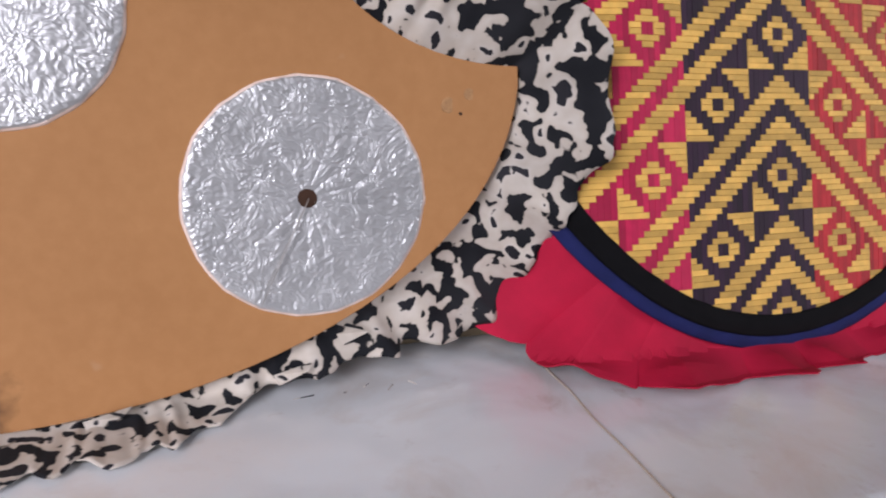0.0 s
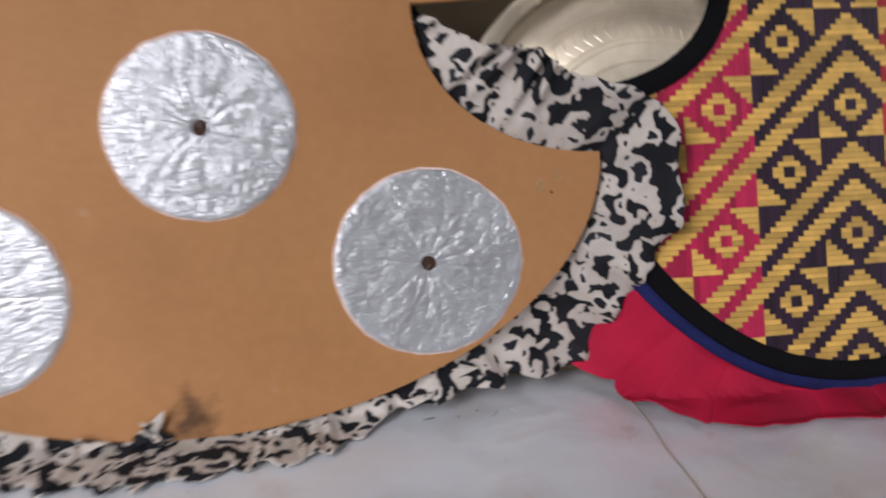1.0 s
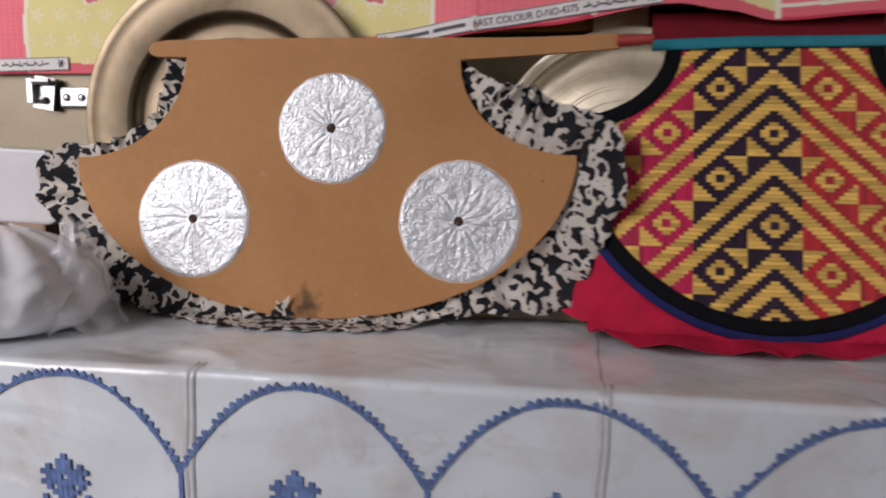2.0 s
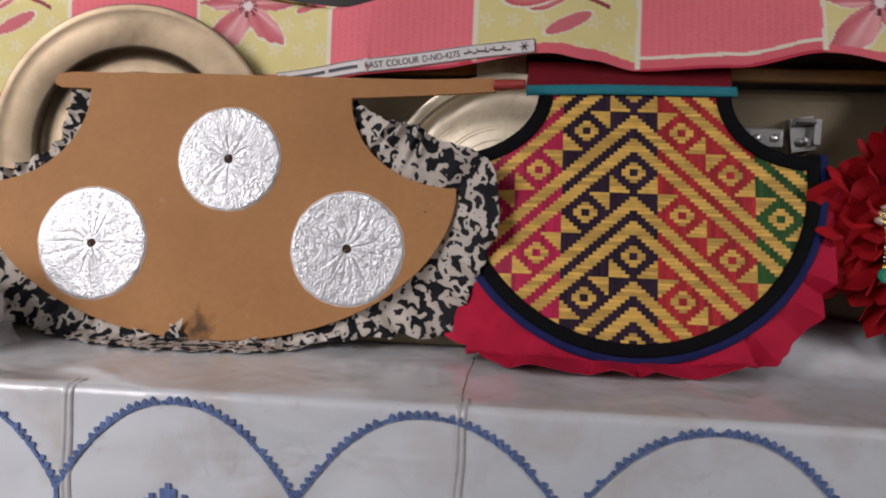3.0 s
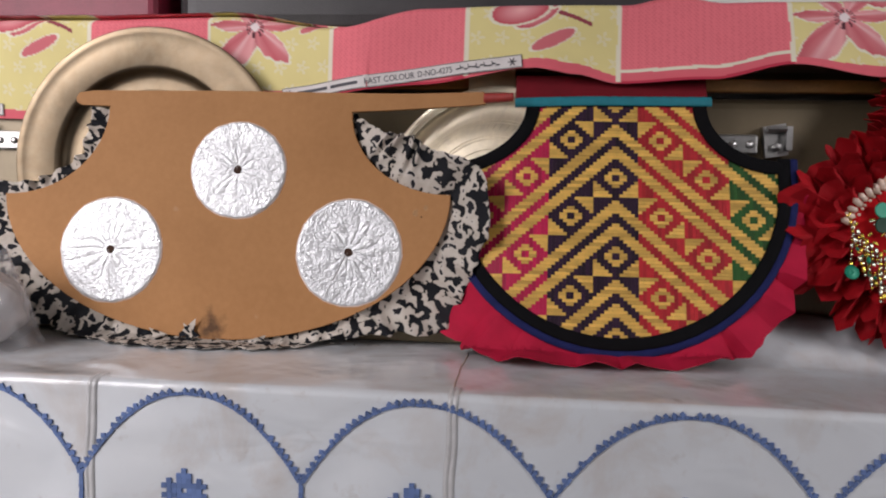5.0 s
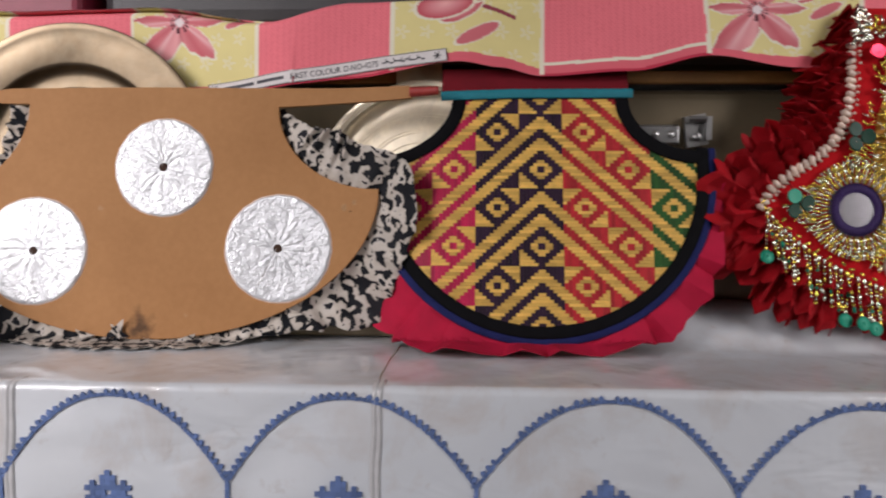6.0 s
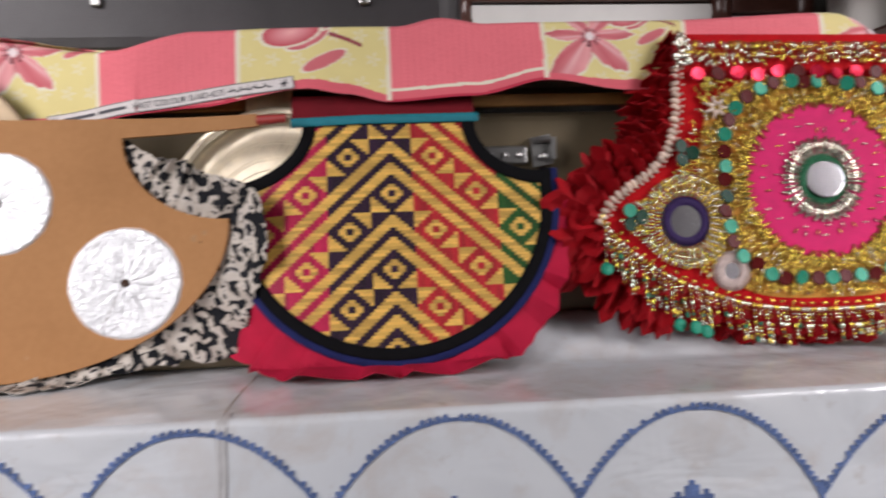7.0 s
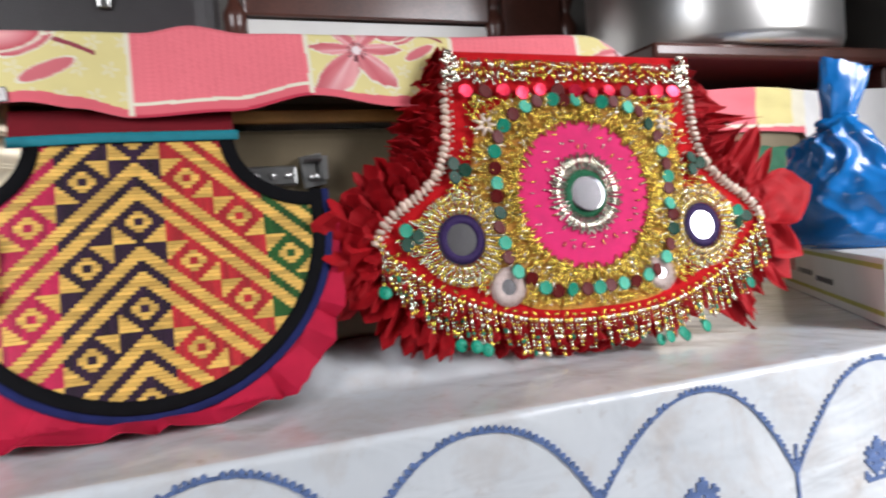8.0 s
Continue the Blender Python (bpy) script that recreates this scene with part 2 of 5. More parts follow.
def board_material():
    """Brown painted board: faint blotches, pale scuffs and a soft dark patch near the lower edge."""
    m, n, l, p = nodes_of("brown_board")
    vec = coords(n)
    big, fine = noise_tex(n, l, vec, 7, 5), noise_tex(n, l, vec, 160, 4)
    base = (0.415, 0.198, 0.074)
    c = ramp(n, l, big, [(0.25, (0.35, 0.161, 0.057)), (0.5, base), (0.75, (0.465, 0.226, 0.086))])
    c = mix(n, l, 0.12, c, ramp(n, l, fine, [(0.35, (0.2, 0.1, 0.05)), (0.7, (0.42, 0.24, 0.12))]))
    # scuffs
    c = mix(n, l, ramp(n, l, noise_tex(n, l, vec, 55, 2), [(0.74, (0, 0, 0)), (0.8, (0.5,) * 3)]), c, (0.45, 0.28, 0.16))
    # soft dark patch
    mp = n.new("ShaderNodeMapping")
    mp.inputs["Location"].default_value = (0.147, 0, -0.014)
    l.new(vec, mp.inputs["Vector"])
    sc = n.new("ShaderNodeVectorMath")
    sc.operation = "MULTIPLY"
    sc.inputs[1].default_value = (29, 0, 24)
    l.new(mp.outputs[0], sc.inputs[0])
    ln = n.new("ShaderNodeVectorMath")
    ln.operation = "LENGTH"
    l.new(sc.outputs[0], ln.inputs[0])
    add = n.new("ShaderNodeMath")
    add.operation = "ADD"
    l.new(ln.outputs["Value"], add.inputs[0])
    l.new(noise_tex(n, l, vec, 90, 4), add.inputs[1])
    c = mix(n, l, ramp(n, l, add.outputs[0], [(0.55, (0.85,) * 3), (1.0, (0, 0, 0))]), c, (0.05, 0.026, 0.014))
    l.new(c, p.inputs["Base Color"])
    p.inputs["Roughness"].default_value = 0.7
    p.inputs["Specular IOR Level"].default_value = 0.25
    bump(n, l, p, fine, 0.08, 0.001)
    return m


def printed_cotton():
    """Black cotton with cream blots that run into one another."""
    m, n, l, p = nodes_of("black_and_cream_cotton")
    vec = coords(n)
    a = noise_tex(n, l, vec, 88, 1.0, 0.4, 0.5)
    b = noise_tex(n, l, vec, 190, 1.0, 0.5, 0.4)
    s = n.new("ShaderNodeMath")
    s.operation = "MULTIPLY_ADD"
    s.inputs[1].default_value = 0.22
    l.new(b, s.inputs[0])
    l.new(a, s.inputs[2])
    c = ramp(n, l, s.outputs[0], [(0.575, (0.008, 0.009, 0.012)), (0.59, (0.55, 0.49, 0.42)), (0.77, (0.62, 0.57, 0.51)), (0.785, (0.015, 0.015, 0.02))])
    c = mix(n, l, ramp(n, l, noise_tex(n, l, vec, 25, 2), [(0.35, (0, 0, 0)), (0.8, (0.2,) * 3)]), c, (0.1, 0.1, 0.11))
    l.new(c, p.inputs["Base Color"])
    p.inputs["Roughness"].default_value = 0.85
    p.inputs["Specular IOR Level"].default_value = 0.2
    bump(n, l, p, noise_tex(n, l, vec, 1400, 2), 0.25, 0.0006)
    return m


def foil_material():
    m, n, l, p = nodes_of("crinkled_foil")
    vec = coords(n)
    v = n.new("ShaderNodeTexVoronoi")
    v.feature = "F1"
    v.inputs["Scale"].default_value = 400
    st = n.new("ShaderNodeVectorMath")
    st.operation = "ADD"
    l.new(vec, st.inputs[0])
    nz = n.new("ShaderNodeTexNoise")
    nz.inputs["Scale"].default_value = 60
    l.new(vec, nz.inputs["Vector"])
    scl = n.new("ShaderNodeVectorMath")
    scl.operation = "SCALE"
    scl.inputs["Scale"].default_value = 0.03
    l.new(nz.outputs["Color"], scl.inputs[0])
    l.new(scl.outputs[0], st.inputs[1])
    l.new(st.outputs[0], v.inputs["Vector"])
    p.inputs["Base Color"].default_value = (0.54, 0.553, 0.562, 1)
    p.inputs["Metallic"].default_value = 0.6
    l.new(ramp(n, l, noise_tex(n, l, vec, 45, 4), [(0.3, (0.34,) * 3), (0.7, (0.48,) * 3)]), p.inputs["Roughness"])
    bump(n, l, p, v.outputs["Distance"], 0.42, 0.001)
    return m


def table_material():
    """White cotton under clear plastic, with tea-brown stains."""
    m, n, l, p = nodes_of("plastic_covered_cotton")
    vec = coords(n)
    big, mid, fine = noise_tex(n, l, vec, 5, 5, 0.6, 0.4), noise_tex(n, l, vec, 14, 6, 0.62, 0.4), noise_tex(n, l, vec, 900, 2)
    c = ramp(n, l, big, [(0.3, (0.7, 0.74, 0.775)), (0.7, (0.78, 0.81, 0.83))])
    c = mix(n, l, ramp(n, l, mid, [(0.5, (0, 0, 0)), (0.68, (0.5,) * 3)]), c, (0.56, 0.48, 0.42))
    c = mix(n, l, ramp(n, l, noise_tex(n, l, vec, 40, 4, 0.6, 0.3), [(0.62, (0, 0, 0)), (0.72, (0.3,) * 3)]), c, (0.36, 0.27, 0.2))
    l.new(c, p.inputs["Base Color"])
    p.inputs["Roughness"].default_value = 0.5
    p.inputs["Coat Weight"].default_value, p.inputs["Coat Roughness"].default_value = 1.0, 0.16
    turned = n.new("ShaderNodeMapping")
    turned.inputs["Rotation"].default_value = (0, radians(52), 0)
    turned.inputs["Scale"].default_value = (6, 6, 15)
    l.new(vec, turned.inputs["Vector"])
    both = n.new("ShaderNodeMath")
    both.operation = "ADD"
    l.new(noise_tex(n, l, vec, 11, 3, 0.45, 0.5), both.inputs[0])
    l.new(noise_tex(n, l, turned.outputs[0], 1.0, 2, 0.45, 1.6), both.inputs[1])
    bump(n, l, p, both.outputs[0], 0.45, 0.009)
    l.new(p.inputs["Normal"].links[0].from_socket, p.inputs["Coat Normal"])
    return m


def weave_material(name, colour, island):
    return surface(name, colour, 0.6, spec=0.3, vary=0.14, scale=120, fine=1100, relief=0.35, depth=0.0006, island=island)


def film_material(name, colour, alpha):
    m, n, l, p = nodes_of(name)
    vec = coords(n)
    c = ramp(n, l, noise_tex(n, l, vec, 25, 4), [(0.3, tuple(q * 0.8 for q in colour)), (0.7, colour)])
    l.new(c, p.inputs["Base Color"])
    p.inputs["Roughness"].default_value = 0.25
    p.inputs["Alpha"].default_value = alpha
    p.inputs["Coat Weight"].default_value = 0.5
    bump(n, l, p, noise_tex(n, l, vec, 26, 3, 0.5, 1.5), 0.2, 0.004)
    return m


board_mat, cotton_mat, foil_mat, table_mat = board_material(), printed_cotton(), foil_material(), table_material()
weft_mat = weave_material("yellow_palm_strip", (0.76, 0.46, 0.105), 0.34)
warp_mats = {"purple": weave_material("purple_palm_strip", (0.027, 0.008, 0.026), 0.55),
             "magenta": weave_material("magenta_palm_strip", (0.52, 0.016, 0.075), 0.35),
             "red": weave_material("red_palm_strip", (0.47, 0.022, 0.028), 0.35),
             "green": weave_material("green_palm_strip", (0.018, 0.09, 0.015), 0.4)}
blue_film = film_material("blue_plastic_film", (0.005, 0.18, 0.55), 0.93)
clear_film = film_material("clear_plastic_film", (0.8, 0.8, 0.82), 0.3)
milky_film = film_material("milky_plastic_film", (0.88, 0.88, 0.89), 1.0)

# ---- room ----
X0, X1, Y0, Y1, Z0, Z1 = -1.45, 2.15, -2.4, 1.25, -0.75, 2.0


def side_wall(name, x, hole):
    """A side wall of piers and lintels round one opening (y0, y1, z0, z1)."""
    s, t = Soup(), 0.1

    def piece(a, b, c, d):
        if b > a and d > c:
            s.box((x, (a + b) / 2, (c + d) / 2), (t, 0, 0), (0, (b - a) / 2, 0), (0, 0, (d - c) / 2))
    a, b, c, d = hole
    piece(Y0, a, Z0, Z1)
    piece(b, Y1, Z0, Z1)
    piece(a, b, Z0, c)
    piece(a, b, d, Z1)
    return tagged(put(name, s.mesh(name), plaster), "grey painted plaster wall with an assumed opening", "wall", kind="structure")


# Both openings are unseen, placed to suit the two lamps.
side_wall("wall_west", X0 - 0.1, (-2.0, -0.7, -0.4, 1.6))
side_wall("wall_east", X1 + 0.1, (-2.0, -0.7, Z0, 1.55))
for name, size, centre, mat in (("wall_north", (X1 - X0 + 0.4, 0.2, Z1 - Z0), ((X0 + X1) / 2, Y1 + 0.1, (Z0 + Z1) / 2), plaster),
                                ("wall_south", (X1 - X0 + 0.4, 0.2, Z1 - Z0), ((X0 + X1) / 2, Y0 - 0.1, (Z0 + Z1) / 2), plaster),
                                ("floor", (X1 - X0 + 0.4, Y1 - Y0 + 0.4, 0.2), ((X0 + X1) / 2, (Y0 + Y1) / 2, Z0 - 0.1), floor_mat),
                                ("ceiling", (X1 - X0 + 0.4, Y1 - Y0 + 0.4, 0.2), ((X0 + X1) / 2, (Y0 + Y1) / 2, Z1 + 0.1), plaster)):
    ob = put(name, block(name, size, centre, 0), mat)
    tagged(ob, "grey painted plaster " + name.split("_")[0] if mat is plaster else "grey cement floor of the room", name.split("_")[0], kind="structure")

# ---- table and its cover ----
EDGE_Y, TABLE_X0, TABLE_X1, TABLE_Y1 = -0.2, -1.1, 2.0, 0.8
table = thing("table", pose(0, 0, Z0), "long plain wooden table under a white cover", "table")
put("tabletop", block("tabletop", (TABLE_X1 - TABLE_X0 - 0.04, TABLE_Y1 - EDGE_Y - 0.03, 0.035), ((TABLE_X0 + TABLE_X1) / 2, (TABLE_Y1 + EDGE_Y) / 2, -Z0 - 0.0305)), plain_wood, table)
for x in (TABLE_X0 + 0.1, TABLE_X1 - 0.1):
    for y in (EDGE_Y + 0.08, TABLE_Y1 - 0.08):
        put("leg", block("leg", (0.07, 0.07, -Z0 - 0.048), (x, y, (-Z0 - 0.048) / 2)), plain_wood, table)

EDGE_R = 0.007


def cover_point(x, d):
    """A point of the cover: d runs from the back of the table over its front edge and down."""
    flat = TABLE_Y1 - EDGE_Y - EDGE_R
    arc = EDGE_R * math.pi / 2
    if d < flat:
        y = TABLE_Y1 - d
        z = -0.004 * max(0, min(1, (-0.09 - y) / 0.1)) + 0.0012 * wob(x * 9, y * 9) * min(1, max(0, (0.02 - y) * 12)) - 0.0004
        # the cloth is pushed up against the foot of the trunk
        up = max(0.0, min(1, (y + 0.075) / 0.09)) if y < 0.016 else max(0.0, 1 - (y - 0.016) / 0.03)
        near = max(0.0, min(1, (x - 0.35) / 0.05, (0.72 - x) / 0.1))
        z += (0.04 + 0.004 * wob(x * 25, y * 20)) * up * up * (3 - 2 * up) * near * near * (3 - 2 * near)
        return x, y, z
    if d < flat + arc:
        a = (d - flat) / EDGE_R
        return x, EDGE_Y + EDGE_R - EDGE_R * math.sin(a), -0.0044 - EDGE_R + EDGE_R * math.cos(a)
    h = d - flat - arc
    y = EDGE_Y + 0.008 * wob(x * 4, h * 2, 7) * min(1, h * 9) + 0.004 * wob(x * 14, h * 9, 3) * min(1, h * 14)
    return x, y, -0.0044 - EDGE_R - h


def drape_y(x, z):
    return cover_point(x, TABLE_Y1 - EDGE_Y - EDGE_R + EDGE_R * math.pi / 2 + max(0, -0.0114 - z))[1]


def cover_rows():
    flat = TABLE_Y1 - EDGE_Y - EDGE_R
    return [0, 0.2, 0.4, 0.6] + [0.66 + (flat - 0.66) * i / 36 for i in range(37)] + [flat + EDGE_R * math.pi / 2 * i / 6 for i in range(1, 7)] \
        + [flat + 0.011 + 0.58 * (i / 40) ** 1.4 for i in range(1, 41)]


ROWS = cover_rows()
NX = 260
cover = put("tablecloth", sheet("tablecloth", NX, len(ROWS), lambda u, v: cover_point(TABLE_X0 + (TABLE_X1 - TABLE_X0) * u, ROWS[round(v * (len(ROWS) - 1))])), table_mat)
tagged(cover, "white cotton tablecloth with blue cross-stitch scallops under clear plastic", "tablecloth")

PEAKS = [-0.95, -0.73, -0.5, -0.287, -0.105, 0.083, 0.294, 0.492, 0.714, 0.935, 1.15, 1.37, 1.58, 1.8]


def scallop(x):
    """Height of the scalloped line at x."""
    for a, b in zip(PEAKS, PEAKS[1:]):
        if a <= x <= b:
            f = (x - a) / (b - a)
            return -0.0135 - 0.002 * max(0, min(1, (x - 0.35) * 8)) - (0.0705 + 0.028 * max(0, min(1, (x - 0.5) * 4))) * (2 * min(f, 1 - f)) ** 2.15
    return -0.05


def stitch(s, x, z, r, tilt=0.0):
    y = drape_y(x, z) - 0.0008
    c, q = math.cos(tilt), math.sin(tilt)
    s.box((x, y, z), (r * c, 0, r * q), (0, 0.0007, 0), (-r * q, 0, r * c))


line = Soup()
x, k = -0.8, 0
while x < 1.75:
    z, z2 = scallop(x), scallop(x + 0.001)
    slope = (z2 - z) / 0.001
    step = 0.0031 / math.sqrt(1 + slope * slope)
    nx, nz = -slope / math.sqrt(1 + slope * slope), 1 / math.sqrt(1 + slope * slope)
    stitch(line, x + 0.0006 * wob(k * 2.1), z + 0.0008 * wob(k * 1.7, 3), 0.0014 + 0.0003 * wob(k * 0.9), math.atan(slope) + 0.35 * wob(x * 300))
    if k % 2 == 0 and wob(k * 0.61, 7.7) > -0.35:
        stitch(line, x + nx * 0.0026, z + nz * 0.0026 + 0.0006 * wob(k * 2.3), 0.0018 + 0.0006 * wob(k * 1.3), 0.78 + math.atan(slope) + 0.4 * wob(x * 200))
    x, k = x + step, k + 1
for a, b in zip(PEAKS[2:], PEAKS[3:]):
    for i in range(20):
        stitch(line, (a + b) / 2 + 0.0005 * wob(i * 2.2, a), -0.0855 - 0.0031 * i, 0.0017, 0.1)
put("scalloped_border", line.mesh("scalloped_border"), blue_thread, cover, "blue cross-stitch scallops", "stuff")
MOTIF = ["....#....", "...###...", ".#.###.#.", "#########", ".###.###.", "#########", ".#.###.#.", "..#####..", "#..###..#", "##..#..##", ".#######."]
for p, (a, b) in zip(PEAKS[2:-2], zip(PEAKS[1:], PEAKS[3:])):
    flower = Soup()
    for j, row in enumerate(MOTIF):
        for i, ch in enumerate(row):
            if ch == "#":
                stitch(flower, p - 0.004 + (i - 4) * 0.0042, (-0.078 if p < 0.6 else -0.096) - j * 0.0042, 0.0021, 0.12 * wob(i * 3.1, j * 2.7))
    put("stitched_flower", flower.mesh("stitched_flower"), blue_thread, cover)


def crease(x_top, lean, yellowed):
    """A yellowed line across the flat of the cover that becomes a pale folded ridge down its front."""
    s = Soup()
    pts = []
    for i in range(110):
        d = 0.86 + 0.13 * i / 109
        cx, cy, cz = cover_point(x_top + lean * (d - 0.9) + 0.003 * wob(d * 30, x_top), d)
        pts.append(Vector((cx, cy, cz)) + Vector((0, 0, 0.0002)))
    for a, b in zip(pts, pts[1:]):
        s.tube(a, b, 0.0005, n=6)
    if yellowed:
        put("crease", s.mesh("crease", True), crease_mat, cover)

    def fold(u, v):
        d = 0.984 + 0.27 * u
        w = 0.0045 + 0.0012 * wob(d * 25, x_top)
        cx, cy, cz = cover_point(x_top + lean * (d - 0.9) * 0.4 + 0.002 * wob(d * 22, x_top) + (v - 0.5) * 2 * w, d)
        h = 0.0003 + 0.0011 * abs(math.sin(2 * math.pi * v))
        return (cx, cy, cz + h) if d < 0.992 else (cx, cy - h, cz)
    put("fold", sheet("fold", 90, 13, fold), fold_mat, cover, "pale fold of the plastic sheet")


crease_mat = surface("yellowed_crease", (0.45, 0.37, 0.29), 0.6, vary=0.2, scale=90, fine=600)
fold_mat = surface("folded_plastic", (0.6, 0.6, 0.6), 0.35, vary=0.1, scale=60, fine=500, coat=0.8)
crease(0.112, -0.045, True)
crease(-0.185, -0.05, False)


# ---- trunk with latches ----
TRUNK_Y, TRUNK_TOP = 0.018, 0.337
trunk = thing("tin_trunk", pose(0, 0, 0), "khaki enamelled tin trunk with riveted steel latches", "trunk")
put("body", block("body", (1.62, 0.5, 0.262), (-0.02, TRUNK_Y + 0.25, 0.132), 0.012, 3), khaki, trunk)
put("lath", block("lath", (0.79, 0.012, 0.013), (0.395, TRUNK_Y - 0.004, 0.2735), 0.002), orange_wood, trunk, "orange varnished wooden lath")
put("runner", block("runner", (0.48, 0.036, 0.0385), (-0.25, TRUNK_Y - 0.016, 0.0202), 0.003), khaki, trunk)
put("runner", block("runner", (0.22, 0.036, 0.0235), (0.1, TRUNK_Y - 0.016, 0.0127), 0.003), khaki, trunk)
put("lid", block("lid", (1.63, 0.51, 0.055), (-0.02, TRUNK_Y + 0.252, 0.309), 0.012, 3), khaki, trunk)


def latch(x0, x1, z, end_x, turn):
    bar = put("latch", block("latch", (x1 - x0, 0.006, 0.021), ((x0 + x1) / 2, TRUNK_Y - 0.004, z), 0.0025), steel, trunk, "riveted steel latch")
    hasp = Soup()
    w = 0.014
    hasp.box((end_x, TRUNK_Y - 0.006, z + 0.004), (w * 0.8, 0, turn * 0.002), (0, 0.004, 0), (-turn * 0.002, 0, 0.016))
    hasp.box((end_x + turn * 0.011, TRUNK_Y - 0.011, z + 0.006), (0.003, 0, 0), (0, 0.006, 0), (0, 0, 0.012))
    hasp.bead((end_x, TRUNK_Y - 0.012, z - 0.003), 0.005, 0.8, (0, 1, 0), 10)
    hasp.tube((end_x - 0.01, TRUNK_Y - 0.014, z + 0.015), (end_x + 0.01, TRUNK_Y - 0.014, z + 0.015), 0.0035, n=8)
    put("hasp", hasp.mesh("hasp"), steel, bar)
    x = x0 + 0.009
    while x < x1 - 0.004:
        rivet = Soup()
        rivet.bead((x, TRUNK_Y - 0.0065, z), 0.0048, 0.6, (0, 1, 0), 10)
        put("rivet", rivet.mesh("rivet", True), pot_steel, bar)
        x += 0.0165


latch(0.335, 0.402, 0.214, 0.418, 1)
latch(-0.432, -0.345, 0.206, -0.446, -1)

# ---- patchwork cloth over the trunk ----
SEAMS = [-0.78, -0.61, -0.462, -0.317, -0.179, -0.041, 0.102, 0.253, 0.415, 0.568, 0.724, 0.88]
BOTTOM = ((-0.8, 0.225), (-0.40, 0.23), (-0.09, 0.253), (0.06, 0.266), (0.17, 0.2815), (0.21, 0.276), (0.255, 0.268), (0.34, 0.272), (0.417, 0.286), (0.503, 0.2755), (0.6, 0.273), (0.8, 0.275))
TOPS = ((-0.8, 0.345), (-0.31, 0.346), (-0.16, 0.349), (-0.03, 0.333), (0.06, 0.35), (0.2, 0.353), (0.262, 0.353), (0.31, 0.362), (0.36, 0.355), (0.55, 0.357), (0.74, 0.364), (0.82, 0.33))


def along(table_, x):
    """Smooth interpolation in a short table of (x, value)."""
    for (a, p), (b, q) in zip(table_, table_[1:]):
        if x <= b:
            f = max(0, min(1, (x - a) / (b - a)))
            f = f * f * (3 - 2 * f)
            return p + (q - p) * f
    return table_[-1][1]


def cloth_y(x, z):
    zt, zb = along(TOPS, x), along(BOTTOM, x)
    f = max(0, min(1, (zt - z) / (zt - zb)))
    y = -0.016 - 0.010 * f + (0.027 + 0.008 * f) / (1 + math.exp((x + 0.04) / 0.018))
    y -= 0.016 * f * math.exp(-((x - 0.42) / 0.06) ** 2) + 0.012 * f * math.exp(-((x - 0.19) / 0.05) ** 2)
    y += (0.004 * math.sin(x * 31 + 1.2) * f + 0.0035 * wob(x * 14, z * 14, 5)) * (1 if x > 0 else 0.5)
    return y


def cloth_point(u, v):
    x = SEAMS[0] + (SEAMS[-1] - 0.06 - SEAMS[0]) * u
    zt, zb = along(TOPS, x), along(BOTTOM, x)
    if v < 0.25:
        f = v / 0.25
        y = 0.3 - 0.29 * f
        return x, y, 0.3395 + (zt - 0.0015 - 0.3395) * f ** 2 + 0.002 * abs(wob(x * 10, y * 10))
    f = (v - 0.25) / 0.75
    z = zt + (zb - zt) * f
    roll = 0.012 * max(0, 1 - f / 0.12) ** 2
    return x, cloth_y(x, z) + roll * 2, z


PINK, PALE_PINK, YELLOW, CREAM, DEEP = lin(243, 122, 132), lin(248, 180, 180), lin(230, 216, 148), lin(235, 228, 205), lin(196, 48, 72)


def blend(a, b, f):
    f = max(0.0, min(1.0, f))
    return tuple(p + (q - p) * f for p, q in zip(a, b))


def bloom(dx, dz, size, turn, petals):
    """Colour of an open flower at the offset dx, dz from its heart, or None."""
    r, a = math.hypot(dx, dz) / size, math.atan2(dz, dx)
    r *= 1 + 0.3 * math.sin(a)                  # the lower petals are longer
    a += turn + 0.25 * math.sin(a * 2)
    pos = (a / (2 * math.pi) * petals) % 1
    k = abs(pos - 0.5) * 2
    lobe = math.floor(a / (2 * math.pi) * petals)
    edge = (1.02 + 0.14 * math.sin(lobe * 2.4)) * (1.0 - 0.72 * k ** 1.15) + 0.02 * math.sin(a * 41)
    if r > edge + 0.06:
        return None
    if r > edge:
        return CREAM
    if r < 0.09:
        return lin(243, 228, 228)
    if r < 0.2 and math.sin(a * 15) > 0.35:
        return lin(80, 34, 46)
    c = blend(DEEP, PALE_PINK, 0.25 + 0.75 * abs(pos - 0.32) * 1.4)
    c = blend(c, lin(170, 30, 55), max(0, r - 0.55) * 0.8 + max(0, k - 0.8) * 2.2)
    return blend(c, lin(252, 214, 214), 0.8 * max(0, 1 - abs(pos - 0.62) * 9) * (1 - r * 0.7))


